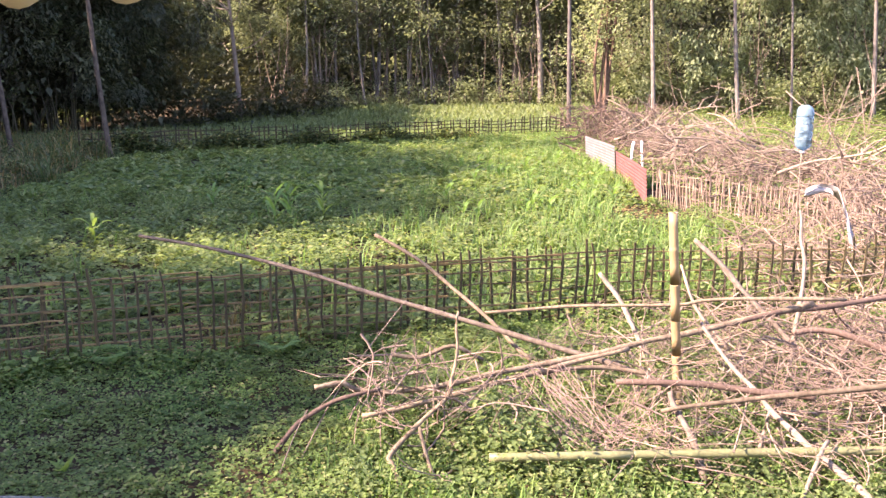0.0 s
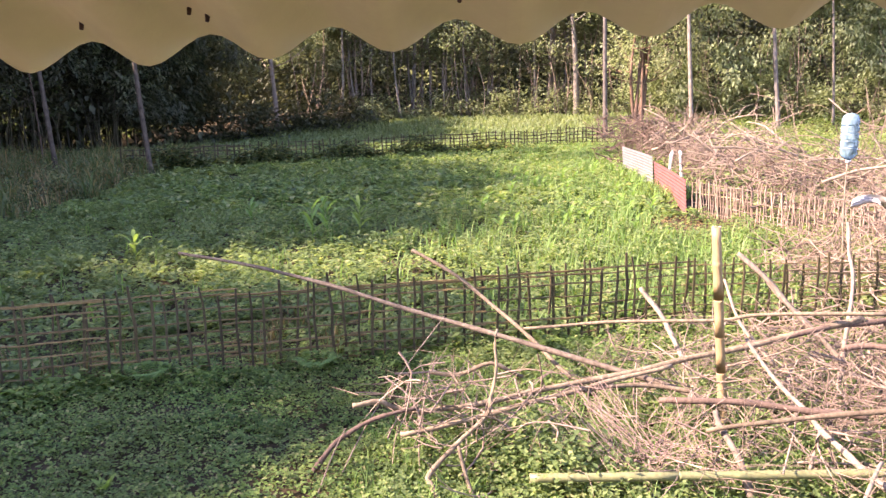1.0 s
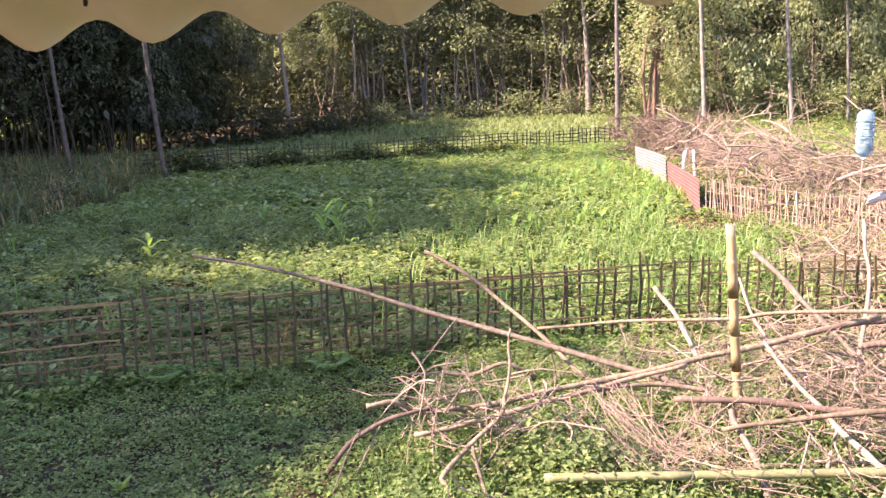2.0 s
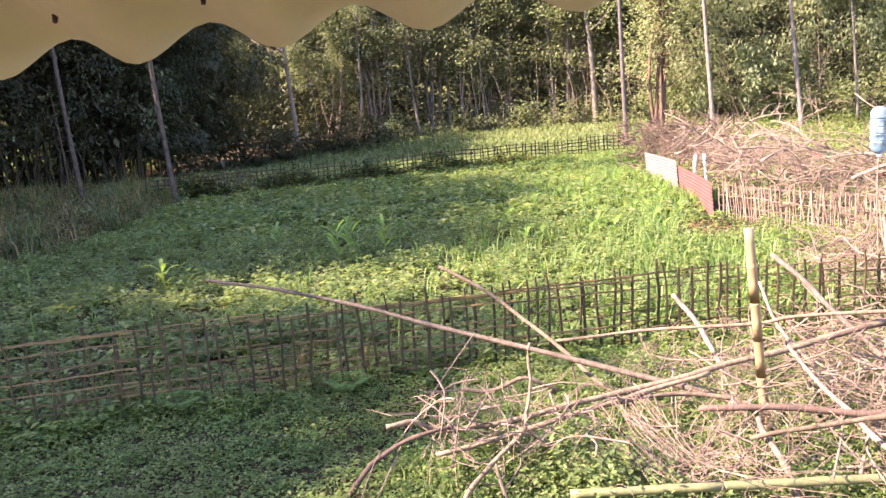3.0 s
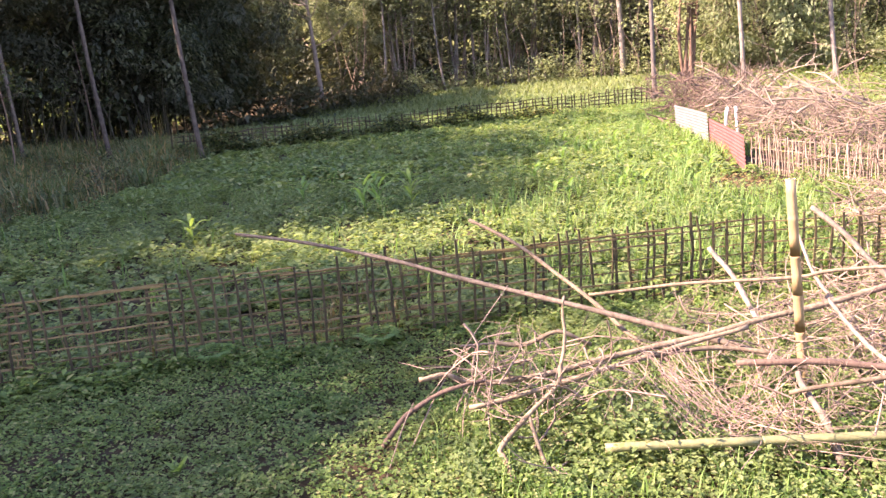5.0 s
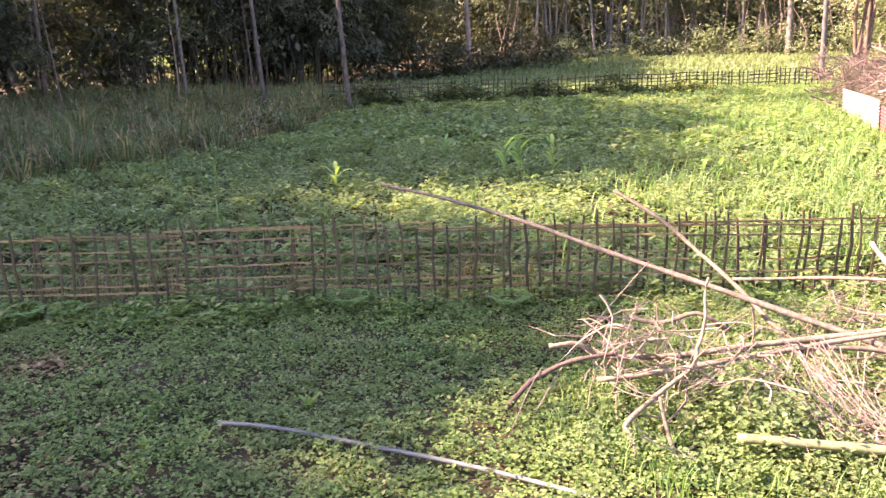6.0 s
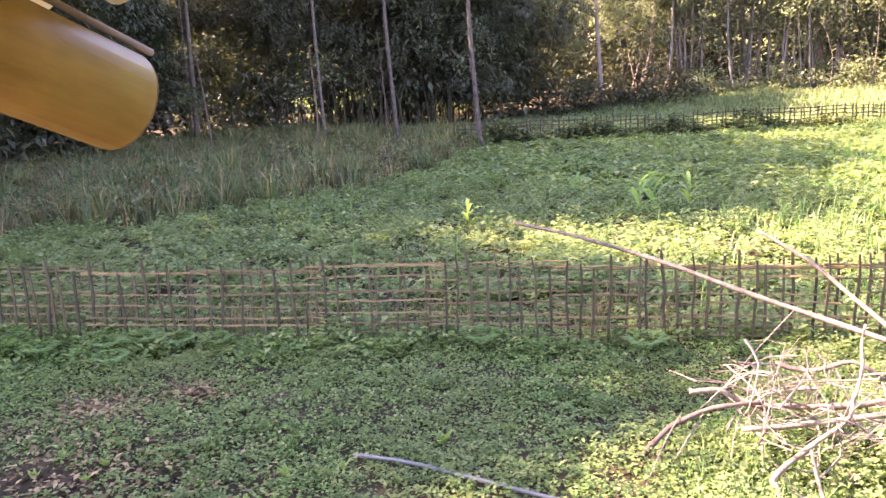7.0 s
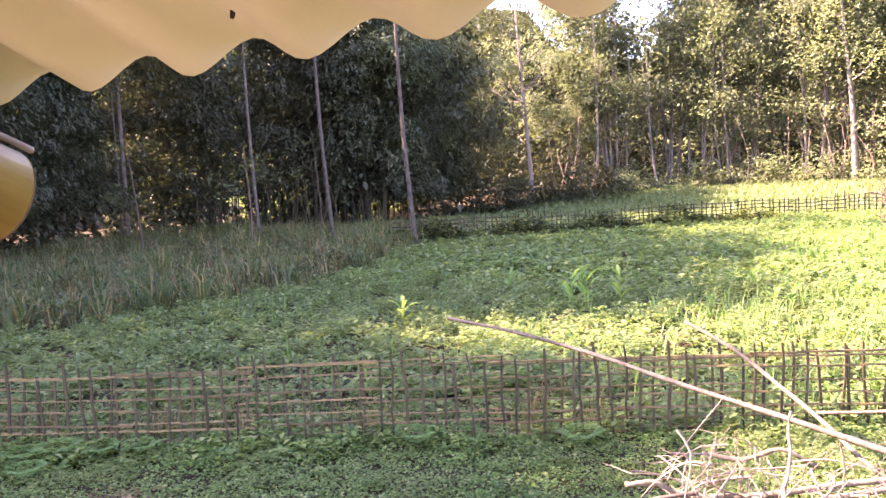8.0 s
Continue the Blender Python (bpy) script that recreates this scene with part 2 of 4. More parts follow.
def leaf_arrays(P, length, width, yaw, pitch, fold=0.25):
    n = len(P)
    d = np.stack([np.cos(yaw) * np.cos(pitch), np.sin(yaw) * np.cos(pitch), np.sin(pitch)], 1)
    s = np.stack([-np.sin(yaw), np.cos(yaw), np.zeros(n)], 1)
    u = np.cross(d, s)
    L, W = length[:, None], width[:, None]
    mid = P + d * L * 0.45 + u * W * fold
    V = np.stack([P, mid + s * W / 2, P + d * L, mid - s * W / 2], 1).reshape(-1, 3)
    i = np.arange(n)[:, None] * 4
    F = np.concatenate([i + np.array([[0, 2, 1]]), i + np.array([[0, 3, 2]])], 0)
    return V, F


def scatter_leaves(name, P, size, mat, aspect=0.6, pitch=(-0.3, 0.7)):
    n = len(P)
    length = size * rng.uniform(0.6, 1.3, n)
    V, F = leaf_arrays(P, length, length * aspect * rng.uniform(0.8, 1.2, n), rng.uniform(0, 2 * np.pi, n), rng.uniform(pitch[0], pitch[1], n))
    return array_mesh(name, V, F, mat)


def blades(name, P, height, width, mat, lean=0.5):
    """Grass blades: two stages and a tip, bending over."""
    n = len(P)
    yaw = rng.uniform(0, 2 * np.pi, n)
    d = np.stack([np.cos(yaw), np.sin(yaw), np.zeros(n)], 1)
    s = np.stack([-np.sin(yaw), np.cos(yaw), np.zeros(n)], 1)
    H, W = height[:, None], width[:, None]
    k = (lean * rng.uniform(0.2, 1.2, n))[:, None]
    up = np.array([[0, 0, 1.0]])
    m = P + up * H * 0.55 + d * H * k * 0.22
    t = P + up * H * (1 - 0.25 * k) + d * H * k * 0.75
    V = np.stack([P - s * W / 2, P + s * W / 2, m + s * W * 0.4, m - s * W * 0.4, t], 1).reshape(-1, 3)
    i = np.arange(n)[:, None] * 5
    F = np.concatenate([i + np.array([[0, 1, 2]]), i + np.array([[0, 2, 3]]), i + np.array([[3, 2, 4]])], 0)
    return array_mesh(name, V, F, mat)


def smooth_step(a, b, v):
    t = np.clip((v - a) / (b - a), 0, 1)
    return t * t * (3 - 2 * t)


def height_at(x, y):
    """Lie of the land: level near the house, rising towards the wood."""
    x, y = np.asarray(x, float), np.asarray(y, float)
    z = 0.05 * np.sin(0.9 * x + 0.4 * y) * np.sin(0.7 * y - 0.3 * x) + 0.03 * np.sin(2.3 * x) * np.sin(2.1 * y + 1)
    return z + 1.5 * smooth_step(50, 74, y)


def drop_on(xy, lift=0.0):
    return np.column_stack([xy, height_at(xy[:, 0], xy[:, 1]) + lift])


def fence_y(x):
    """The line of the near fence."""
    return np.interp(x, [-16, -9.6, -8.9, -7.0, -5.2, -3.43, -1.57, 0.8, 2.2, 3.3, 5.3, 6.8, 9.5], [2.4, 4.6, 4.9, 5.6, 6.3, 7.1, 7.85, 8.65, 9.3, 9.6, 9.95, 10.2, 10.5])


# the stretch below y of about 15 is unseen, added to cast shade
LEFT_EDGE = [(-25, -13), (-25, 2), (-26.5, 12), (-29, 20), (-33.5, 28), (-37, 35), (-33, 40.5), (-26.5, 43.5), (-23.5, 48), (-22.5, 57)]


def wood_edge(x):
    """Where the wood begins, over x."""
    return np.interp(x, [-80, -37, -33, -26.5, -23.5, -22.5, -19, -14, -8, 6, 14, 60], [30, 36, 40.5, 43.5, 48, 57, 64, 66, 68, 68, 63, 58])

# ---- ground ----
gx = np.concatenate([[-900, -400, -200, -120], np.arange(-80, -16, 2.0), np.arange(-16, 12, 0.35), np.arange(12, 60, 2.0), [90, 200, 400, 900]])
gy = np.concatenate([[-400, -100, -40, -20], np.arange(-10, 24, 0.35), np.arange(24, 100, 2.0), [120, 200, 400, 900]])
GX, GY = np.meshgrid(gx, gy)
GZ = height_at(GX, GY) + 0.02 * rng.standard_normal(GX.shape)
nx, ny = len(gx), len(gy)
a = (np.arange(ny - 1)[:, None] * nx + np.arange(nx - 1)[None, :]).ravel()
ground = new("ground", array_mesh("ground", np.column_stack([GX.ravel(), GY.ravel(), GZ.ravel()]), np.column_stack([a, a + 1, a + nx + 1, a + nx]), M_SOIL, True))
tagged(ground, "mossy brown soil under low green weeds", "ground", kind="structure")

# added backdrop sheet, dark for the wood's shade, closing the view behind the trees
hx = np.linspace(-220, 200, 85)
ring = []
for x in hx:
    y0 = float(np.interp(x, [-220, -90, -60, 60, 200], [-80, 20, 92, 96, 30]))
    top_h = float(np.interp(x, [-34, -26, -19, -14], [25, 15, 15, 25]))
    for h, o in ((-1, 0), (top_h * 0.4, 2), (top_h * 0.75, 5), (top_h + 1.5 * math.sin(x * 0.23) + math.sin(x * 0.71), 9)):
        ring.append((x + random.uniform(-1, 1), y0 + o, h + random.uniform(-0.6, 0.6)))
ring = np.array(ring)
a = (np.arange(len(hx) - 1)[:, None] * 4 + np.arange(3)[None, :]).ravel()
backdrop = new("backdrop", array_mesh("backdrop", ring, np.column_stack([a, a + 4, a + 5, a + 1]), M_BACKDROP, True))
tagged(backdrop, "added backdrop sheet behind the trees, coloured dark for wood shade", "hillside", kind="structure")

# ---- near bamboo fence ----


def rod_mesh(name, mat, length, w, t, bends=5, sway=0.02):
    """A split bamboo strip of unit use: upright, with nodes and a slight sway."""
    s = Shell()
    pts = [(random.uniform(-sway, sway) * (i > 0), random.uniform(-sway, sway) * 0.5 * (i > 0), length * i / bends) for i in range(bends + 1)]
    verts, faces = [], []
    for i, (x, y, z) in enumerate(pts):
        k = 1.0 if i < bends else 0.75
        verts += [(x - w / 2 * k, y - t / 2, z), (x + w / 2 * k, y - t / 2, z), (x + w / 2 * k, y + t / 2, z), (x - w / 2 * k, y + t / 2, z)]
    for i in range(bends):
        for k in range(4):
            faces.append((i * 4 + k, i * 4 + (k + 1) % 4, i * 4 + 4 + (k + 1) % 4, i * 4 + 4 + k))
    faces += [(3, 2, 1, 0), tuple(bends * 4 + k for k in range(4))]
    s.add(verts, faces)
    return s.mesh(name, mat, False)


def strip_mesh(name, mat, length, w, t, bends=8, sway=0.006):
    """A split strip lying along x."""
    s = Shell()
    verts, faces = [], []
    for i in range(bends + 1):
        x = length * i / bends
        y = (0.014 if i % 2 else -0.014) + random.uniform(-0.004, 0.004)
        z = random.uniform(-sway, sway)
        verts += [(x, y - t / 2, z - w / 2), (x, y + t / 2, z - w / 2), (x, y + t / 2, z + w / 2), (x, y - t / 2, z + w / 2)]
    for i in range(bends):
        for k in range(4):
            faces.append((i * 4 + k, i * 4 + (k + 1) % 4, i * 4 + 4 + (k + 1) % 4, i * 4 + 4 + k))
    faces += [(3, 2, 1, 0), tuple(bends * 4 + k for k in range(4))]
    s.add(verts, faces)
    return s.mesh(name, mat, False)


def along(line, step):
    """Points every step metres along a line of (x, y), with the heading."""
    out, left = [], 0.0
    for (x0, y0), (x1, y1) in zip(line, line[1:]):
        d = math.hypot(x1 - x0, y1 - y0)
        s = left
        while s < d:
            out.append((x0 + (x1 - x0) * s / d, y0 + (y1 - y0) * s / d, math.atan2(y1 - y0, x1 - x0)))
            s += step
        left = s - d
    return out


def lattice_fence(name, label, line, step, high, rails, post_mat, rail_mat, w=0.03, tidy=1.0):
    """Woven fence: upright strips and rows of strips laid through them."""
    fence = base(name, line[0][0], line[0][1], 0, label, "fence")
    posts = [rod_mesh("post", post_mat, high * k, w * random.uniform(0.8, 1.3), 0.02, 5, 0.016) for k in (0.92, 0.95, 0.97, 0.985, 1.0, 1.01, 1.03, 1.07)]
    o = Vector((line[0][0], line[0][1], 0))
    for x, y, h in along(line, step):
        j = random.uniform(-0.3, 0.3) * step
        x, y = x + j * math.cos(h), y + j * math.sin(h)
        z = float(height_at(x, y)) - 0.05
        ob = part("post", random.choice(posts), fence)
        ob.matrix_local = Matrix.Translation(Vector((x, y, z)) - o) @ Euler((random.gauss(0, 0.03) * tidy, random.gauss(0, 0.035) * tidy, h)).to_matrix().to_4x4()
    strips = [strip_mesh("rail", rail_mat, 1.7, w * k, 0.014) for k in (0.42, 0.5, 0.58, 0.68, 0.8)]
    for z in rails:
        for x, y, h in along(line, 1.5):
            if random.random() < 0.06:
                continue
            zz = float(height_at(x, y)) + z + random.gauss(0, 0.014)
            ob = part("rail", random.choice(strips), fence)
            ob.matrix_local = Matrix.Translation(Vector((x, y, zz)) - o) @ Euler((random.gauss(0, 0.1), random.gauss(0, 0.009), h + random.gauss(0, 0.004))).to_matrix().to_4x4()
    return fence


near_line = [(x, float(fence_y(x))) for x in (-13.5, -9.6, -8.9, -7.0, -5.2, -3.43, -1.57, 0.8, 2.2, 3.3, 5.3, 6.8, 9.0)]
lattice_fence("bamboo_fence", "woven split-bamboo fence, grey-brown and weathered, round the weedy plot", near_line, 0.16, 1.13, (0.98, 0.95, 0.82, 0.67, 0.52, 0.38, 0.26, 0.14), M_FENCE, M_FENCERAIL, 0.03)
far_line = [(-17.5, 32.6), (-15.7, 33.6), (-12.6, 36.2), (-7.8, 39.6), (-2.6, 44.2), (2.6, 47.5), (4.0, 48.0)]
lattice_fence("bamboo_fence", "low woven bamboo fence half grown over with weeds", far_line, 0.3, 1.22, (1.06, 0.88, 0.7, 0.5, 0.3), M_FENCE, M_FENCE, 0.07)
side_line = [(5.0, 20.6), (6.5, 18.0), (8.0, 15.0), (9.3, 11.6)]
lattice_fence("paling_fence", "pale dry stick fence leaning under heaped brushwood", side_line, 0.075, 1.0, (0.86, 0.6, 0.36, 0.16), M_SIDEFENCE, M_SIDEFENCE, 0.016, 1.6)

# ---- corrugated tin sheets in the side fence ----


def tin_sheet(name, p0, p1, z0, z1, high, mat, label, pitch=0.1, depth=0.018):
    """A sheet on edge whose ridges run level."""
    p0, p1 = Vector(p0), Vector(p1)
    d = (p1 - p0).normalized()
    out = Vector((d.y, -d.x, 0))
    rows, cols = int(high / pitch * 6), 8
    s = Shell()
    verts, faces = [], []
    for side in (0, 0.004):
        for r in range(rows + 1):
            z = high * r / rows
            o = depth / 2 * math.cos(2 * math.pi * z / pitch) + side - 0.06 * z
            for c in range(cols + 1):
                f = c / cols
                q = p0.lerp(p1, f) + out * (o + 0.02 * math.sin(f * 5)) + Vector((0, 0, z + z0 * (1 - f) + z1 * f))
                verts.append(q - p0)
    n = cols + 1
    half = (rows + 1) * n
    for r in range(rows):
        for c in range(cols):
            i = r * n + c
            faces.append((i, i + 1, i + n + 1, i + n))
            faces.append((half + i, half + i + n, half + i + n + 1, half + i + 1))
    s.add(verts, faces)
    ob = new(name, s.mesh(name, mat))
    ob.location = p0
    return tagged(ob, label, "tin sheet", "tin sheets in the fence")


tin_sheet("tin_sheet", (4.83, 20.6, 0), (4.62, 26.4, 0), 0.0, 0.03, 0.93, M_REDTIN, "faded red corrugated tin sheet standing on edge as fencing")
tin_sheet("tin_sheet", (4.56, 26.2, 0), (3.95, 31.2, 0), 0.08, 0.1, 1.02, M_GREYTIN, "pale grey corrugated zinc sheet leaning beside the red one")

# ---- trees ----


def smooth_line(pts, steps=3):
    """Rounds a line of points (Catmull-Rom)."""
    p = [Vector(q) for q in pts]
    out = []
    for i in range(len(p) - 1):
        a, b, c, d = p[max(i - 1, 0)], p[i], p[i + 1], p[min(i + 2, len(p) - 1)]
        for k in range(steps):
            t = k / steps
            out.append(0.5 * ((2 * b) + (c - a) * t + (2 * a - 5 * b + 4 * c - d) * t * t + (3 * b - a - 3 * c + d) * t ** 3))
    out.append(p[-1])
    return out


def crown_points(centers, radius, per, squash=0.7):
    """Leaf places in ragged clumps round the given centres."""
    c = np.repeat(centers, per, axis=0)
    q = rng.standard_normal(c.shape) * radius * 0.55
    q[:, 2] *= squash
    return c + q


def tree(x, y, r, high, lean=(0, 0), low=0.45, spread=2.6, bark=None, leaf=None, size=0.3, per=40, limbs=9, label="", stems=1, sway=0.25):
    """Trunk with limbs, and a crown of many small leaves in clumps."""
    z = float(height_at(x, y)) - 0.1
    t = base("tree", x, y, z, label, "tree", "trees at the wood's edge")
    centers = []
    s = Shell()
    for st in range(stems):
        o = Vector((random.uniform(-0.3, 0.3), random.uniform(-0.3, 0.3), 0)) * (stems > 1) * (1 + 0.25 * (stems > 4))
        line = []
        bx, by = random.uniform(-1, 1) * sway, random.uniform(-1, 1) * sway
        for i in range(9):
            f = i / 8
            line.append(o + Vector((lean[0] * f + bx * math.sin(f * 5 + st), lean[1] * f + by * math.sin(f * 4), high * f)))
        line = smooth_line(line, 2)
        n = len(line)
        s.tube(line, [r * (1.5 if i == 0 else 1.0) * (1 - 0.8 * i / (n - 1)) + 0.012 for i in range(n)], 8, True, 0.06)
        for k in range(limbs):
            f = random.uniform(low, 0.97)
            p = line[int(f * (n - 1))]
            a = random.uniform(0, 2 * math.pi)
            ln = spread * random.uniform(0.5, 1.1) * (1.25 - f)  + 0.5
            e = p + Vector((math.cos(a) * ln, math.sin(a) * ln, ln * random.uniform(0.2, 0.9)))
            m = p.lerp(e, 0.5) + Vector((0, 0, -0.1 * ln))
            s.tube(smooth_line([p, m, e], 3), [r * 0.32 * (1 - 0.12 * j) for j in range(7)], 5)
            for q in (0.55, 0.8, 1.0):
                w = p.lerp(e, q)
                centers.append((w.x, w.y, w.z))
                e2 = w + Vector((random.uniform(-1, 1), random.uniform(-1, 1), random.uniform(-0.2, 0.8))) * ln * 0.4
                s.tube([w, e2], [r * 0.1, r * 0.05], 4, False)
                centers.append(tuple(e2))
    part("trunk", s.mesh("trunk", bark or M_BARK), t)
    P = crown_points(np.array(centers), spread * 0.42, per)
    part("crown", scatter_leaves("crown", P, size, leaf or M_TREE_LEAF, 0.5, (-1.0, 0.6)), t)
    return t


POLE = "tall slender tree with a bare grey-white trunk, leaves high above"
# left crowns take the shade-dark leaf, right crowns the lightened one
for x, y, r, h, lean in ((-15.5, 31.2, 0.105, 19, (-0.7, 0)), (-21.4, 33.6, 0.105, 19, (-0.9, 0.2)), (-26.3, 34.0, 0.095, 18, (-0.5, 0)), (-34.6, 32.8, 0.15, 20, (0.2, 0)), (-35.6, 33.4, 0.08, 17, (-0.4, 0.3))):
    tree(x, y, r, h, lean, 0.66, 2.8, M_SHADEBARK, M_SHADEWOOD_LEAF, 0.3, 34, 9, POLE, 1, 0.14)
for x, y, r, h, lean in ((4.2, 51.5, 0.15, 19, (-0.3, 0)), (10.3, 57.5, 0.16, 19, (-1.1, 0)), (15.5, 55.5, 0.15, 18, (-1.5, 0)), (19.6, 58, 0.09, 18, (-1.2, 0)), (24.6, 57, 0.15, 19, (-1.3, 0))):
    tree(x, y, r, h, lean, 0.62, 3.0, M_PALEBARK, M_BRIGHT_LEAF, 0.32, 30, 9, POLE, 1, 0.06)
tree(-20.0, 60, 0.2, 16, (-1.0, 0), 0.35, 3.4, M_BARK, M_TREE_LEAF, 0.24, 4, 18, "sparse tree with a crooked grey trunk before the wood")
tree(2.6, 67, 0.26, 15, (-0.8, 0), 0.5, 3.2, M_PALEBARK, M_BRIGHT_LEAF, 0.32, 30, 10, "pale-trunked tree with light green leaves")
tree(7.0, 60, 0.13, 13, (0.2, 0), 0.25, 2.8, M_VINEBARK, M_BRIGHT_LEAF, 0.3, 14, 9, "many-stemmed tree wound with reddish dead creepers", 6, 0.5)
# trees added at the left, mostly unseen, to throw shade on the yard
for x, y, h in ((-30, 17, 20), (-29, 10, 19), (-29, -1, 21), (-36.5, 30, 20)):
    tree(x, y, 0.2, h, (0.4, 0), 0.35, 3.6, M_BARK, M_SHADEWOOD_LEAF, 0.42, 50, 18, "dark leafy tree added left of the plot for its shade")
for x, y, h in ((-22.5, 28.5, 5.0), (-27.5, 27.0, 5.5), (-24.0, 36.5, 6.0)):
    tree(x, y, 0.035, h, (random.uniform(-0.6, 0.6), 0), 0.3, 1.6, M_DARKSTICK, M_VINE, 0.2, 7, 8, "thin sapling with sparse dull leaves before the thicket", 1, 0.12)
for i in range(32):
    x = random.uniform(-17, 8)
    y = float(wood_edge(x)) + random.uniform(-1.5, 2)
    tree(x, y, random.uniform(0.05, 0.13), random.uniform(11, 18), (random.uniform(-1.2, 1.2), 0), random.uniform(0.25, 0.45), 2.2, M_PALEBARK if i % 3 else M_BARK, M_TREE_LEAF if i % 2 else M_BRIGHT_LEAF, 0.28, 12, 12, "thin sparse young tree with a pale stem", 1 + (i % 3 == 0))

# ---- woods behind, shrubs, bamboo thicket ----


def stuff(name, mesh, label, category):
    return tagged(new(name, mesh), label, category, kind="stuff")


def masses(n, x0, x1, front, back, z0, z1, radius, sprays, per, size, aspect, mat, name, label, droop=-0.55):
    """Rounded foliage masses built of leaf sprays that face outwards and hang."""
    x = rng.uniform(x0, x1, n)
    y = wood_edge(x) + rng.uniform(front, back, n)
    c = np.column_stack([x, y, height_at(x, y) + z0 + (z1 - z0) * rng.random(n)])
    r = radius * rng.uniform(0.6, 1.35, n)
    d = rng.standard_normal((n, sprays, 3))
    d /= np.linalg.norm(d, axis=2, keepdims=True)
    tips = c[:, None, :] + d * (r[:, None, None] * rng.uniform(0.55, 1.08, (n, sprays, 1))) * np.array([1.0, 1.0, 0.8])
    tips, d = np.repeat(tips.reshape(-1, 3), per, axis=0), np.repeat(d.reshape(-1, 3), per, axis=0)
    m = len(tips)
    run_out = rng.uniform(-0.5, 0.5, m)[:, None]
    P = tips + rng.standard_normal((m, 3)) * 0.13 * radius + d * run_out * 0.6 - np.array([0, 0, 0.5]) * run_out ** 2
    P[:, 2] = np.maximum(P[:, 2], height_at(P[:, 0], P[:, 1]) + 0.05)
    L = size * rng.uniform(0.6, 1.3, m)
    V, F = leaf_arrays(P, L, L * aspect * rng.uniform(0.8, 1.2, m), np.arctan2(d[:, 1], d[:, 0]) + rng.normal(0, 0.7, m), droop + rng.normal(0, 0.4, m))
    stuff(name, array_mesh(name, V, F, mat), label, "woodland")


masses(260, -19, 8, -0.5, 5, 7.5, 23, 1.5, 30, 12, 0.34, 0.45, M_TREE_LEAF, "woodland_foliage", "grey-green sunlit crowns of the mixed wood closing the field", -0.3)
masses(70, -18, 7, -0.5, 4, 2.5, 8, 0.9, 16, 9, 0.28, 0.5, M_TREE_LEAF, "woodland_sprays", "sparse lit leaf sprays under the crowns of the wood", -0.2)
masses(150, 7, 46, -2.5, 2.5, 3.6, 21, 2.1, 44, 14, 0.36, 0.34, M_BRIGHT_LEAF, "woodland_foliage", "light green drooping masses of bamboo leaves", -0.75)
masses(46, 9, 46, -2.5, 1, 1.0, 3.6, 1.1, 26, 12, 0.3, 0.4, M_BRIGHT_LEAF, "woodland_foliage", "light green shrubs hanging over the foot of the wood", -0.6)
# dark leaves paint the wood's inner shade behind the front crowns
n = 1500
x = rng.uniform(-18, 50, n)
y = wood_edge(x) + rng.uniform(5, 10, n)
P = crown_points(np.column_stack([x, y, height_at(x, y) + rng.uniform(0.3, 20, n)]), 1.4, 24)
stuff("deep_wood_foliage", scatter_leaves("deep_wood_foliage", P, 0.55, M_SHADEWOOD_LEAF, 0.5, (-1, 0.5)), "foliage inside the wood, its shade put into dark leaves", "woodland")

# the dark thicket follows the left side of the plot and turns along the far field
ex, ey = np.array([q[0] for q in LEFT_EDGE], float), np.array([q[1] for q in LEFT_EDGE], float)
run = np.concatenate([[0], np.cumsum(np.hypot(np.diff(ex), np.diff(ey)))])
n = 9000
s_at = rng.uniform(0, run[-1], n)
x, y = np.interp(s_at, run, ex), np.interp(s_at, run, ey)
hx_, hy_ = np.interp(s_at + 0.5, run, ex) - x, np.interp(s_at + 0.5, run, ey) - y
hl = np.hypot(hx_, hy_) + 1e-6
deep = 0.8 + 9 * rng.random(n) ** 1.5
x, y = x - hy_ / hl * deep, y + hx_ / hl * deep
low = np.where((x > -31) & (x < -25) & (y > 38), 1.9, 0.3)
# crown heights shaped so their shadows and one gap fall across the plot
top = np.interp(y, [-12, -6, -4, -2.6, 1.2, 2.6, 5.2, 6.4, 14.4, 17.4, 31.4, 40, 46, 58], [20.4, 20.2, 20.4, 22.2, 22.2, 16.8, 16.8, 22, 22.5, 24.5, 24, 20, 16, 14])
top = top + 0.7 * np.sin(s_at * 0.9) + 0.5 * np.sin(s_at * 2.3)
z = height_at(x, y) + low + (top - low) * rng.random(n)
stuff("thicket_foliage", scatter_leaves("thicket_foliage", crown_points(np.column_stack([x, y, z]), 1.15, 20), 0.6, M_SHADEWOOD_LEAF, 0.43, (-1.1, 0.3)), "bamboo thicket foliage, deep shade put into the dark leaf colour", "thicket")
# extra unseen leaf band that stops sun leaking onto the left yard
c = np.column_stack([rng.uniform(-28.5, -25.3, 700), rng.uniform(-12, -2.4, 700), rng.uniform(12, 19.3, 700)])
stuff("thicket_foliage", scatter_leaves("thicket_foliage", crown_points(c, 0.9, 26), 0.5, M_SHADEWOOD_LEAF, 0.5, (-1.1, 0.3)), "unseen dense crowns added to shade the house yard", "thicket")
n = 130
k_at = rng.uniform(run[3], run[-1], n)
c = np.column_stack([np.interp(k_at, run, ex) + rng.normal(0, 0.8, n), np.interp(k_at, run, ey) - rng.uniform(-0.6, 0.6, n), rng.uniform(2.5, 12, n)])
d = rng.standard_normal((n, 26, 3))
d /= np.linalg.norm(d, axis=2, keepdims=True)
d = np.repeat(d.reshape(-1, 3), 16, axis=0)
m = len(d)
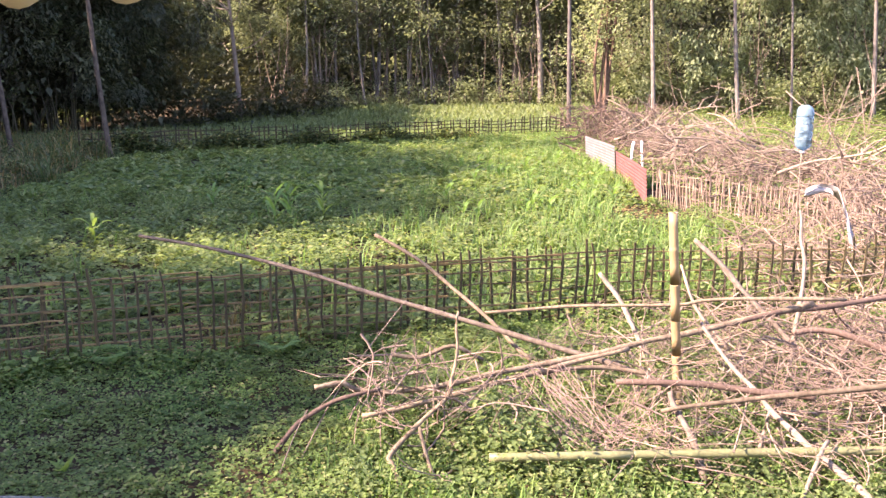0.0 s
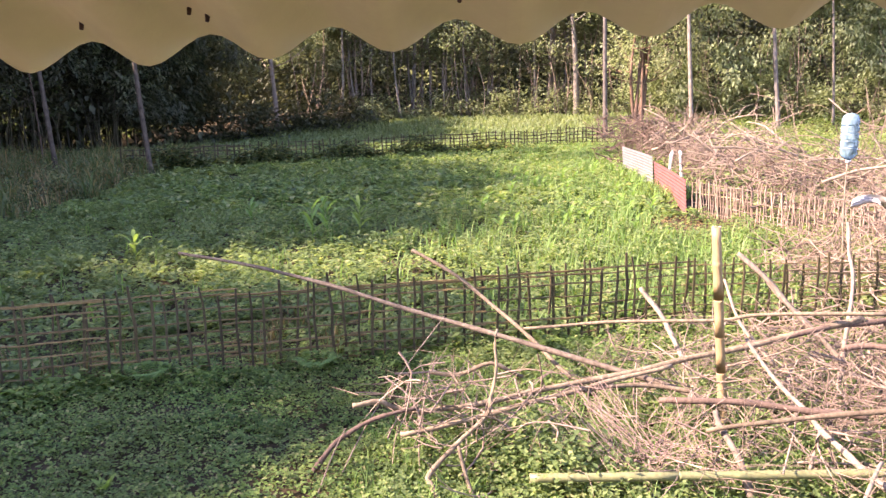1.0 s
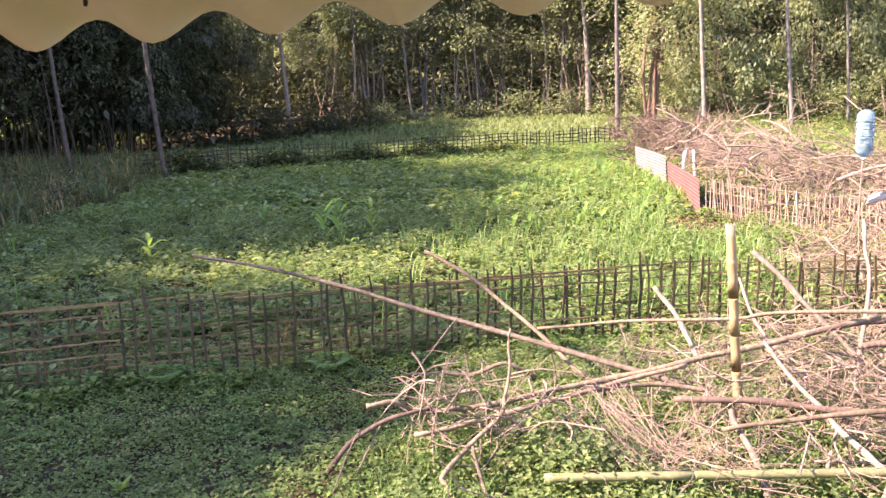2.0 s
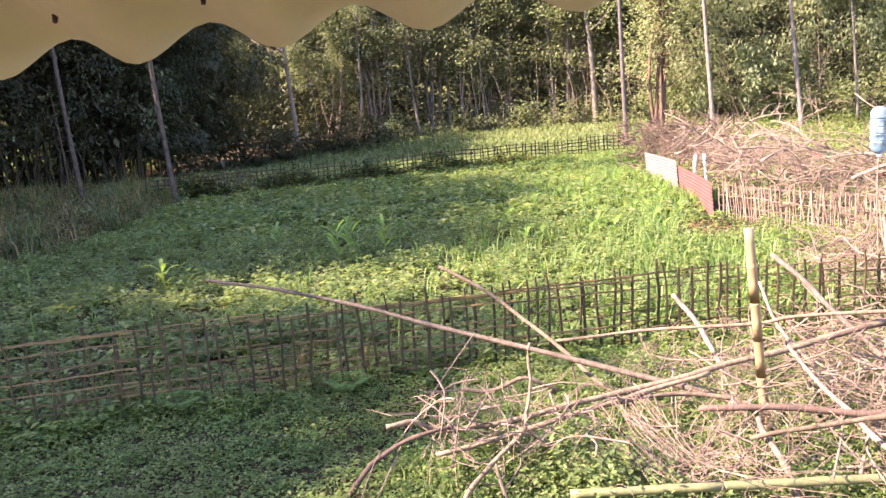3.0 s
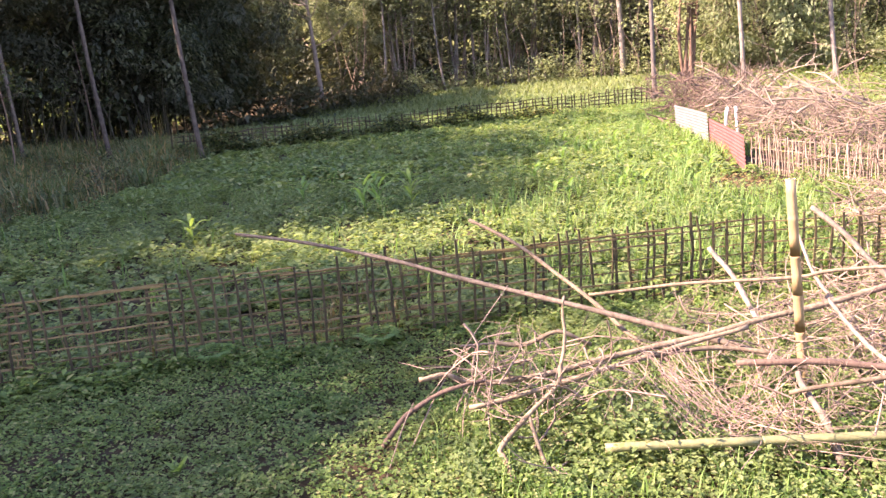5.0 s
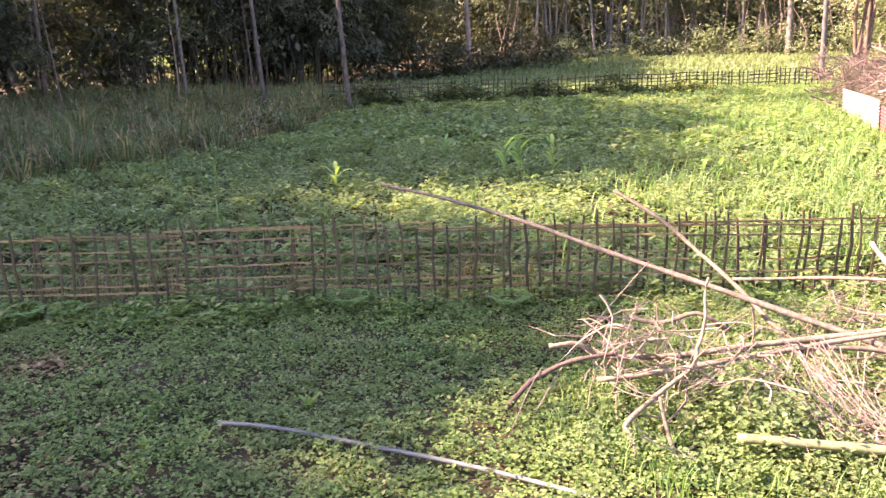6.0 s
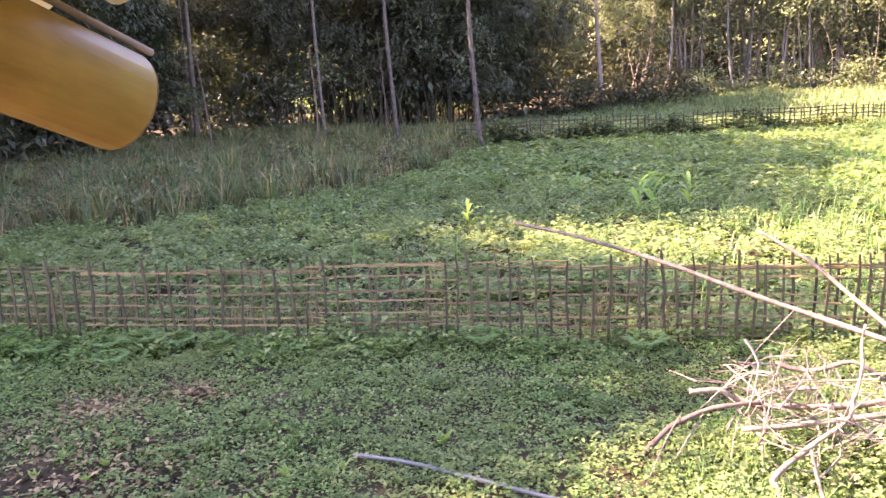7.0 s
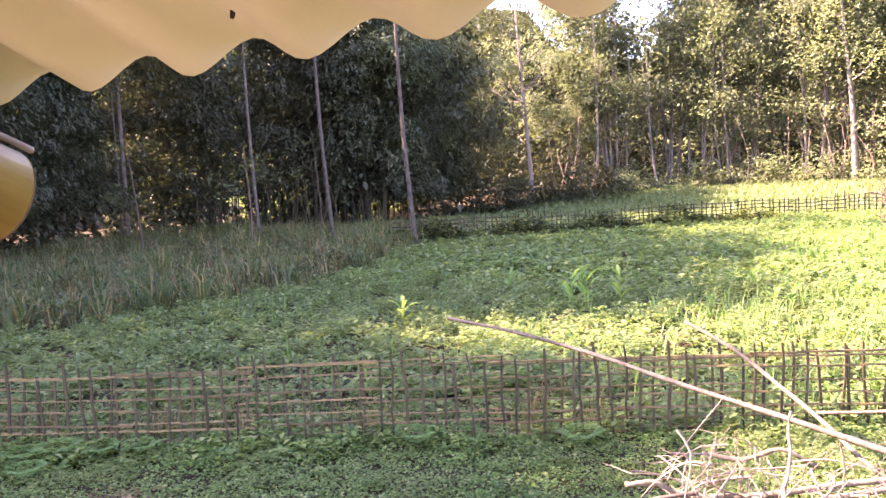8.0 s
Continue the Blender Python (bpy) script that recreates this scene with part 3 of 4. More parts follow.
P = np.repeat(c, 26 * 16, axis=0) + d * 1.5 * rng.uniform(0.6, 1.05, m)[:, None] * np.array([1, 1, 0.6]) + rng.standard_normal((m, 3)) * 0.2
V, F = leaf_arrays(P, rng.uniform(0.2, 0.42, m), rng.uniform(0.07, 0.13, m), np.arctan2(d[:, 1], d[:, 0]) + rng.normal(0, 0.6, m), rng.normal(-0.6, 0.35, m))
stuff("thicket_sprays", array_mesh("thicket_sprays", V, F, M_SHADEWOOD_LEAF), "hanging sprays of dark leaves at the front of the thicket", "thicket")
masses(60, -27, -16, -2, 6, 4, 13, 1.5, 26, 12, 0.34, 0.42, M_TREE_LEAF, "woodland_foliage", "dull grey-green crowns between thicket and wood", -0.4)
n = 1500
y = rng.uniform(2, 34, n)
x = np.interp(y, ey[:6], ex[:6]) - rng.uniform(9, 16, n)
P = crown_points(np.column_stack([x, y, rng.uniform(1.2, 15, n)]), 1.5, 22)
stuff("thicket_foliage", scatter_leaves("thicket_foliage", P, 0.6, M_SHADEWOOD_LEAF, 0.42, (-1.1, 0.3)), "dark thicket foliage deep beside the plot", "thicket")
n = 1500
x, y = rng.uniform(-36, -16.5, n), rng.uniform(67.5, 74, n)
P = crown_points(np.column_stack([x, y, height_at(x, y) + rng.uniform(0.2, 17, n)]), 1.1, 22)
stuff("thicket_foliage", scatter_leaves("thicket_foliage", P, 0.42, M_SHADEWOOD_LEAF, 0.45, (-1.0, 0.4)), "dark thicket foliage behind the glade", "thicket")
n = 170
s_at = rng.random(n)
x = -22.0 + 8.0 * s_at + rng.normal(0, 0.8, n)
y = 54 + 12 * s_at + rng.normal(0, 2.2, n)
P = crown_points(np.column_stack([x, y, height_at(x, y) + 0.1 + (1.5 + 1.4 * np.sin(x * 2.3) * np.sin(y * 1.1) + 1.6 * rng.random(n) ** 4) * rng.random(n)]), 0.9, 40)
stuff("thicket_shrubs", scatter_leaves("thicket_shrubs", P, 0.36, M_SHADEWOOD_LEAF, 0.5, (-1.0, 0.5)), "dark shrubs where the thicket meets the wood", "thicket")
n = 5200
x = rng.uniform(-110, 70, n)
y = np.interp(x, [-110, -90, -60, 60, 70], [-2, 18, 89, 93, 90]) - rng.uniform(0, 5, n)
P = crown_points(np.column_stack([x, y, rng.uniform(0.5, 19, n)]), 1.6, 12)
# left part gets the shade-dark leaf, right part the lighter tree leaf
for mat, side in ((M_SHADEWOOD_LEAF, P[:, 0] < -17), (M_TREE_LEAF, P[:, 0] >= -17)):
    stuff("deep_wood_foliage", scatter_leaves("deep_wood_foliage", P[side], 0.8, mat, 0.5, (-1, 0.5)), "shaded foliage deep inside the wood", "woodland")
x = rng.uniform(-15, 40, 520)
y = wood_edge(x) + rng.uniform(-2.0, 1.5, 520)
P = crown_points(np.column_stack([x, y, height_at(x, y) + 0.2 + np.interp(x, [2, 12], [2.0, 2.6]) * rng.random(520) ** 2.0]), 0.8, 60, 0.8)
stuff("undergrowth", scatter_leaves("undergrowth", P, 0.24, M_BRIGHT_LEAF, 0.55, (-0.7, 0.8)), "low shrubs and undergrowth along the wood's edge", "undergrowth")
p = np.column_stack([rng.uniform(-44, -31, 9000), rng.uniform(52, 70, 9000)])
stuff("glade_weeds", scatter_leaves("glade_weeds", drop_on(p) + np.column_stack([p * 0, 2.2 * rng.random(len(p))]), 0.4, M_FARFIELD, 0.5), "sunlit weeds in the glade behind the bamboo", "weeds")
s = Shell()
for i in range(150):
    x = random.uniform(-37, -25)
    y = float(wood_edge(x)) + random.uniform(-0.5, 7)
    z = float(height_at(x, y))
    h, l = random.uniform(2.2, 5), random.uniform(-0.9, 0.9)
    s.tube([(x, y, z - 0.1), (x + l * 0.25, y, z + h * 0.5), (x + l, y, z + h)], [0.05, 0.045, 0.02], 5, False)
stuff("bamboo_culms", s.mesh("bamboo_culms", M_CULM), "crowded upright bamboo culms in the shaded thicket", "bamboo")
s = Shell()
for i in range(210):
    x = random.uniform(-20, 36)
    y = float(wood_edge(x)) + random.uniform(-1.5, 2.5)
    z = float(height_at(x, y))
    h = random.uniform(2.5, 9)
    l, k = random.uniform(-1.5, 1.5), random.uniform(-0.6, 0.6)
    s.tube(smooth_line([(x, y, z - 0.1), (x + l * 0.3 + k, y, z + h * 0.45), (x + l, y, z + h)], 3), [0.045, 0.04, 0.035, 0.03, 0.026, 0.02, 0.012], 4, False)
stuff("bare_saplings", s.mesh("bare_saplings", M_TWIG), "thin pale bare saplings and creepers at the wood's edge", "saplings")

def hanging(n, x0, x1, z0, z1, per, radius, size, mat, name, label, aspect, pitch):
    """Foliage masses hanging out at the front of the wood."""
    x = rng.uniform(x0, x1, n)
    y = wood_edge(x) + rng.uniform(-2.0, 1.0, n)
    P = crown_points(np.column_stack([x, y, height_at(x, y) + z0 + (z1 - z0) * rng.random(n)]), radius, per, 0.8)
    stuff(name, scatter_leaves(name, P, size, mat, aspect, pitch), label, "foliage")


hanging(150, 7, 40, 0.3, 3.4, 90, 0.9, 0.26, M_BRIGHT_LEAF, "edge_shrubs", "pale green shrubs along the foot of the wood", 0.55, (-0.6, 0.7))
hanging(110, -14.5, 8, 3.0, 14, 40, 0.8, 0.3, M_TREE_LEAF, "front_foliage", "sunlit sparse leaves at the front of the wood", 0.5, (-1.0, 0.5))

# ---- weeds and grasses ----


def rand_xy(n, x0, x1, y0, y1):
    return np.column_stack([rng.uniform(x0, x1, n), rng.uniform(y0, y1, n)])


def clumped(n, x0, x1, y0, y1, per, radius):
    c = np.repeat(rand_xy(n, x0, x1, y0, y1), per, axis=0)
    return c + rng.standard_normal(c.shape) * radius


def bare(p):
    """Bare earth in the corner below the house."""
    out = np.zeros(len(p))
    for cx, cy, rx, ry in ((-4.7, 2.4, 1.15, 0.6), (-5.75, 3.75, 0.5, 0.3), (-5.1, 4.45, 0.3, 0.24)):
        out = np.maximum(out, np.exp(-(((p[:, 0] - cx) / rx) ** 2 + ((p[:, 1] - cy) / ry) ** 2)))
    return out


def grass_side(p):
    """1 in the tall grass on the far left of the plot."""
    edge = np.interp(p[:, 1], [8, 11, 14, 20.5, 30, 36], [-16.5, -15.5, -13.7, -12.8, -15.3, -16])
    return p[:, 0] < edge + 0.6 * np.sin(p[:, 1] * 1.7)



def domes(c, radius, high, per, flat=0.5):
    """Leaf places over small mounds of weed: outer shell, each mound its own height."""
    n = len(c)
    r = np.repeat(radius * rng.uniform(0.6, 1.4, n), per)
    h = np.repeat(high * rng.uniform(0.25, 1.25, n), per)
    a, q = rng.uniform(0, 2 * np.pi, n * per), np.sqrt(rng.random(n * per))
    xy = np.repeat(c, per, axis=0) + (r * q)[:, None] * np.column_stack([np.cos(a), np.sin(a)])
    z = h * (1 - q * q * (1 - flat * 0.3)) * rng.uniform(0.55, 1.0, n * per) + 0.012
    return np.column_stack([xy, height_at(xy[:, 0], xy[:, 1]) + z])


c = rand_xy(12000, -10, 8, 1.6, 11)
c = c[(c[:, 1] < fence_y(c[:, 0]) + 0.3) & (rng.random(len(c)) > 0.97 * bare(c))]
P = domes(c, 0.17, 0.17, 31)
stuff("creeping_weeds", scatter_leaves("creeping_weeds", P, 0.041, M_CREEPER, 0.75, (-0.5, 0.5)), "low creeping weeds with small round leaves covering the yard", "weeds")
# broad-leaved weeds before the fence on the shaded side
x = rng.uniform(-9.5, -3.4, 80)
P = domes(np.column_stack([x, fence_y(x) - 0.15 - np.abs(rng.normal(0, 0.4, 80))]), 0.2, 0.3, 26)
stuff("broad_weeds", scatter_leaves("broad_weeds", P, 0.1, M_CREEPER, 0.6, (-0.4, 0.6)), "broad-leaved weeds standing before the bamboo fence", "weeds")
# taller weeds along the fence foot
x = rng.uniform(-10, 7, 230)
P = domes(np.column_stack([x, fence_y(x) + rng.normal(-0.15, 0.25, 230)]), 0.2, 0.25, 60)
stuff("fence_weeds", scatter_leaves("fence_weeds", P, 0.07, M_CREEPER, 0.65, (-0.5, 0.6)), "leafy weeds crowding the foot of the bamboo fence", "weeds")

c = np.concatenate([rand_xy(4300, -17, 9, 5.5, 20), rand_xy(4000, -17, 7, 19, 50)])
keep = (c[:, 1] > fence_y(c[:, 0]) - 0.05) & ~grass_side(c) & ((c[:, 0] < 4.6) | (c[:, 1] < 20))
keep &= rng.random(len(c)) > np.exp(-(((c[:, 0] - 3.9) / 1.1) ** 2 + ((c[:, 1] - 18.4) / 1.3) ** 2))
keep &= (c[:, 0] < 3.85 + 0.3 * np.sin(c[:, 1] * 2)) | (c[:, 1] < 16.6) | (c[:, 1] > 22.5) | (rng.random(len(c)) < 0.3)
strip = (c[:, 0] > -10) & (c[:, 0] < -1) & (c[:, 1] < fence_y(c[:, 0]) + 1.9)
keep &= ~strip | (rng.random(len(c)) < 0.3)
c = c[keep]
near, far = c[c[:, 1] < 20], c[c[:, 1] >= 20]
stuff("field_weeds", scatter_leaves("field_weeds", domes(near, 0.28, 0.42, 38), 0.105, M_WEED, 0.7, (-0.5, 0.5)), "knee-high leafy green weeds filling the plot", "weeds")
stuff("field_weeds", scatter_leaves("field_weeds", domes(far, 0.45, 0.36, 34), 0.2, M_WEED, 0.7, (-0.5, 0.5)), "leafy green weeds in the far part of the plot", "weeds")
p = rand_xy(9000, -12, 5.5, 9, 46)
p = p[(p[:, 0] < 3.7) | (p[:, 1] < 16.6) | (p[:, 1] > 22.5)]
p = p[(p[:, 1] > fence_y(p[:, 0]) + 0.3) & (rng.random(len(p)) < np.clip(0.06 + 0.12 * (p[:, 0] + 2), 0.04, 0.9))]
c = np.repeat(p, 5, axis=0) + rng.standard_normal((len(p) * 5, 2)) * 0.08
stuff("field_grass", blades("field_grass", drop_on(c), rng.uniform(0.3, 0.75, len(c)), rng.uniform(0.014, 0.03, len(c)), M_FRESHGRASS, 0.9), "tufts of fresh grass among the weeds", "grass")
# beyond the far fence
p = rand_xy(44000, -30, 14, 34, 72)
p = p[(p[:, 1] > np.interp(p[:, 0], [q[0] for q in far_line], [q[1] for q in far_line])) & (p[:, 1] < wood_edge(p[:, 0]) + 1)]
stuff("far_field_grass", blades("far_field_grass", drop_on(p), rng.uniform(0.25, 0.6, len(p)), rng.uniform(0.06, 0.12, len(p)), M_FARFIELD, 0.9), "pale yellow-green grass of the field beyond", "grass")
p = rand_xy(60000, -40, 40, 34, 74)
p = p[(p[:, 1] > np.interp(p[:, 0], [q[0] for q in far_line], [q[1] for q in far_line])) & (p[:, 1] < wood_edge(p[:, 0]) + 3)]
stuff("far_field_weeds", scatter_leaves("far_field_weeds", drop_on(p) + np.column_stack([p * 0, 0.02 + 0.3 * rng.random(len(p))]), 0.22, M_FARFIELD, 0.6, (-0.4, 0.7)), "bright low weeds in the field beyond", "weeds")
# weeds over the far fence
x = 17.5 * rng.random(420) ** 1.1 - 17.5
y = np.interp(x, [q[0] for q in far_line], [q[1] for q in far_line]) + rng.normal(-0.4, 0.28, 420)
P = crown_points(np.column_stack([x, y, height_at(x, y) + rng.uniform(0.05, 0.85, 420) * np.interp(x, [-17, -6, 0], [1.1, 1.0, 0.3]) * (0.75 + 0.45 * np.sin(x * 1.9))]), 0.4, 30)
stuff("fence_creepers", scatter_leaves("fence_creepers", P, 0.2, M_VINE, 0.6), "creepers overgrowing the low fence, darkened as if in shade", "creepers")
# tall grass at the left
p = clumped(4200, -40, -12, 7, 44, 10, 0.2)
lush = np.repeat(rng.uniform(0.35, 1.0, 4200) ** 1.5 * 1.9, 10)
keep = grass_side(p) & (p[:, 1] < wood_edge(p[:, 0]) + 1.5)
p, lush = p[keep], lush[keep]
tall = np.interp(p[:, 1], [8, 14, 30], [0.5, 0.75, 0.6]) * lush * rng.uniform(0.5, 1.2, len(p)) * (0.8 + 0.4 * np.sin(p[:, 0] * 1.1 + p[:, 1] * 0.4) * np.sin(p[:, 1] * 0.9))
stuff("tall_grass", blades("tall_grass", drop_on(p), tall, rng.uniform(0.02, 0.06, len(p)), M_GRASS, 1.0), "tall rank grass with dry brown stalks", "grass")
p = clumped(520, -36, -12, 8, 40, 34, 0.13)
tall = np.repeat(rng.uniform(0.7, 1.65, 520), 34)
keep = grass_side(p) & (p[:, 1] < wood_edge(p[:, 0]) + 1)
p, tall = p[keep], tall[keep]
stuff("grass_tufts", blades("grass_tufts", drop_on(p), tall * rng.uniform(0.6, 1.05, len(p)), rng.uniform(0.025, 0.055, len(p)), M_RANK, 1.4), "arching tufts of rank grass at the thicket's edge", "grass")
p = clumped(900, -36, -12.5, 8, 40, 7, 0.14)
p = p[grass_side(p) & (p[:, 1] < wood_edge(p[:, 0]) + 1)]
stuff("dry_stalks", blades("dry_stalks", drop_on(p), rng.uniform(0.5, 1.3, len(p)), rng.uniform(0.014, 0.03, len(p)), M_LITTER, 1.2), "dry brown stalks leaning in the tall grass", "grass")
p = clumped(2200, -40, -12, 7, 42, 22, 0.25)
p = p[grass_side(p) & (p[:, 1] < wood_edge(p[:, 0]) + 1)]
stuff("grass_weeds", scatter_leaves("grass_weeds", drop_on(p) + np.column_stack([p * 0, 0.05 + 0.7 * rng.random(len(p)) ** 1.5]), 0.17, M_VINE, 0.5), "leafy weeds growing through the tall grass", "weeds")
# right side, behind the brushwood
p = clumped(2600, 5, 34, 11, 62, 16, 0.4)
p = p[p[:, 0] > np.interp(p[:, 1], [11, 15, 18, 20.6, 30, 60], [9.5, 8.2, 6.7, 5.2, 4.2, 4.5])]
stuff("bank_weeds", scatter_leaves("bank_weeds", drop_on(p) + np.column_stack([p * 0, 0.05 + 0.7 * rng.random(len(p))]), 0.2, M_WEED, 0.6), "rough weeds on the bank beyond the stick fence", "weeds")
# weeds lit between the branches of the heap
c = np.column_stack([rng.uniform(0.2, 6.5, 1500), rng.uniform(4.3, 8.4, 1500)])
stuff("heap_weeds", scatter_leaves("heap_weeds", domes(c, 0.17, 0.28, 30), 0.048, M_WEED, 0.65, (-0.5, 0.6)), "fresh weeds growing up between the fallen branches", "weeds")
c = clumped(420, 0.0, 6.5, 4.0, 7.8, 8, 0.09)
stuff("heap_grass", blades("heap_grass", drop_on(c), rng.uniform(0.12, 0.35, len(c)), rng.uniform(0.008, 0.014, len(c)), M_FRESHGRASS, 0.9), "thin fresh grass between the fallen branches", "grass")
# dry tussocks and low weeds behind the fence
x = rng.uniform(-10, 0.5, 34)
p = np.repeat(np.column_stack([x, fence_y(x) + rng.uniform(0.15, 1.6, 34)]), 26, axis=0) + rng.standard_normal((34 * 26, 2)) * 0.11
stuff("dry_tussocks", blades("dry_tussocks", drop_on(p), rng.uniform(0.2, 0.6, len(p)), rng.uniform(0.008, 0.018, len(p)), M_TUSSOCK, 0.9), "brown dry grass tussocks behind the bamboo fence", "grass")
x = rng.uniform(-10, 0, 900)
c = np.column_stack([x, fence_y(x) + rng.uniform(0.1, 2.0, 900)])
stuff("low_weeds", scatter_leaves("low_weeds", domes(c, 0.15, 0.14, 24), 0.05, M_CREEPER, 0.7, (-0.5, 0.5)), "low weeds on brown earth behind the fence", "weeds")
# clods of bare earth
s = Shell()
for i in range(420):
    x, y = random.gauss(-4.5, 0.8), random.gauss(2.55, 0.4)
    r = random.uniform(0.012, 0.05)
    z = float(height_at(x, y)) + 0.01
    s.tube([(x, y, z - r), (x + r * 0.2, y, z), (x, y, z + r * 0.7)], [r * 0.8, r * 1.1, r * 0.45], 6, True, 0.25)
stuff("earth_clods", s.mesh("earth_clods", M_SOIL, False), "crumbled clods of brown earth", "earth")
# leaf litter
c = np.concatenate([rng.normal(m, s, (k, 2)) for m, s, k in (((-5.75, 3.75), (0.35, 0.22), 420), ((-5.1, 4.45), (0.22, 0.16), 260), ((-4.6, 2.6), (1.1, 0.5), 700), ((4.3, 18.6), (0.6, 0.9), 600))])
stuff("leaf_litter", scatter_leaves("leaf_litter", drop_on(c, 0.08), 0.08, M_LITTER, 0.5, (-0.3, 0.4)), "brown dead leaves lying on the ground", "leaf litter")

# ---- brushwood in front ----


def log(name, pts, r0, r1, mat, label, category="branch", sides=8):
    line = smooth_line(pts, 4)
    o = Vector(pts[0])
    n = len(line)
    s = Shell()
    bow = [Vector((math.sin(i * 0.9 + r1 * 900), math.cos(i * 1.3 + r0 * 700), math.sin(i * 0.7 + r0 * 500))) * r0 * 0.35 for i in range(n)]
    s.tube([p - o + b for p, b in zip(line, bow)], [0.78 * (r0 + (r1 - r0) * i / (n - 1)) * (1 + 0.1 * math.sin(i * 1.9 + r0 * 300)) for i in range(n)], sides, True, 0.07)
    ob = new(name, s.mesh(name, mat))
    ob.location = o
    return tagged(ob, label, category, "felled branches in the heap")


log("long_pole", [(-2.7, 7.4, 1.51), (-1.72, 7.3, 1.36), (-0.7, 7.2, 1.15), (0.3, 7.0, 0.91), (1.28, 6.8, 0.71), (2.27, 6.6, 0.5), (3.1, 6.3, 0.3)], 0.022, 0.042, M_GREYSTICK, "long straight weathered pole slanting up over the fence")
log("forked_branch", [(-0.1, 8.0, 1.43), (0.41, 7.8, 1.22), (0.87, 7.5, 0.94), (1.26, 7.2, 0.7), (1.52, 7.0, 0.52), (1.75, 6.8, 0.34)], 0.026, 0.03, M_STICK, "crooked brown branch slanting over the fence")
log("log", [(-0.14, 5.3, 0.56), (0.07, 5.4, 0.58), (0.23, 5.5, 0.45), (0.52, 5.6, 0.44), (1.03, 5.7, 0.48), (1.54, 6.0, 0.53), (2.3, 6.3, 0.59), (3.09, 6.6, 0.7), (3.81, 6.9, 0.79), (4.67, 7.2, 0.91)], 0.03, 0.04, M_STICK, "long crooked log with a pale broken end")
log("log", [(0.29, 5.2, 0.35), (0.86, 5.4, 0.44), (1.45, 5.6, 0.54), (2.06, 5.9, 0.64), (2.65, 6.1, 0.73)], 0.03, 0.028, M_STICK, "straight tan log lying on the heap")
log("bent_branch", [(0.74, 4.5, 0.0), (0.65, 4.7, 0.12), (0.6, 4.8, 0.22), (0.81, 5.0, 0.36), (1.03, 5.2, 0.57), (1.09, 5.3, 0.74), (1.1, 5.4, 1.01), (1.11, 5.5, 1.23)], 0.036, 0.014, M_STICK, "sharply bent branch standing in the heap")
log("branch", [(-0.5, 5.0, 0.03), (-0.3, 5.1, 0.23), (-0.17, 5.2, 0.37), (0.12, 5.3, 0.47), (0.4, 5.45, 0.5)], 0.035, 0.022, M_DARKSTICK, "dark forked branch resting one end on the grass")
log("branch", [(0.41, 6.0, 0.65), (0.71, 6.0, 0.64), (1.0, 6.0, 0.74), (1.3, 6.1, 0.6)], 0.03, 0.022, M_STICK, "short grey branch stub in the heap")
log("branch", [(2.51, 7.6, 1.12), (2.71, 7.5, 0.84), (2.92, 7.3, 0.46), (3.05, 7.1, 0.1)], 0.032, 0.04, M_PALESTICK, "bleached stick propped against the fence")
log("branch", [(3.58, 7.9, 1.46), (3.86, 7.75, 1.16), (4.15, 7.6, 0.86), (4.6, 7.4, 0.35)], 0.035, 0.04, M_PALESTICK, "bleached stick propped against the fence")
log("branch", [(1.26, 7.2, 0.75), (2.11, 7.2, 0.83), (3.22, 7.1, 0.9), (3.62, 7.1, 0.97), (4.9, 7.0, 1.02)], 0.02, 0.026, M_STICK, "thin level stick across the heap")
log("branch", [(3.31, 6.8, 0.7), (4.11, 7.0, 0.83), (4.67, 7.2, 0.88), (5.6, 7.5, 0.95)], 0.034, 0.04, M_DARKSTICK, "thick dark branch in the heap")
log("log", [(2.51, 5.6, 0.6), (3.04, 5.6, 0.59), (3.76, 5.6, 0.55), (4.2, 5.6, 0.5)], 0.035, 0.04, M_DARKSTICK, "dark straight log lying level")
log("log", [(2.83, 5.2, 0.5), (3.42, 5.2, 0.6), (4.0, 5.2, 0.7), (4.74, 5.2, 0.78), (5.6, 5.2, 0.9)], 0.024, 0.035, M_STICK, "slim brown log across the heap")
log("branch", [(2.93, 5.4, 0.58), (3.0, 5.2, 0.44), (3.11, 5.0, 0.21), (3.16, 4.9, 0.02)], 0.03, 0.045, M_PALESTICK, "bleached crooked branch slanting to the ground")
log("log", [(3.37, 6.4, 0.93), (3.61, 6.0, 0.59), (3.74, 5.6, 0.51), (3.83, 5.3, 0.4), (4.01, 5.0, 0.29), (4.22, 4.6, 0.17), (4.34, 4.2, 0.05)], 0.022, 0.045, M_PALESTICK, "bleached log running down through the heap")
log("branch", [(4.78, 8.2, 1.75), (4.75, 8.0, 1.47), (4.74, 7.8, 1.19), (4.59, 7.4, 0.72), (4.4, 7.0, 0.3)], 0.02, 0.035, M_PALESTICK, "pale upright branch leaning out of the heap")
log("log", [(4.41, 7.0, 0.65), (4.85, 7.0, 0.69), (5.31, 6.9, 0.53), (5.9, 6.8, 0.4)], 0.04, 0.045, M_DARKSTICK, "dark log half buried in twigs")
log("branch", [(3.59, 5.0, 0.25), (3.67, 5.1, 0.56)], 0.02, 0.018, M_PALESTICK, "short bleached stub in the heap")
log("branch", [(3.71, 4.4, 0.05), (3.92, 4.7, 0.27), (4.1, 4.95, 0.4)], 0.022, 0.02, M_PALESTICK, "short bleached branch near the bamboo rail")
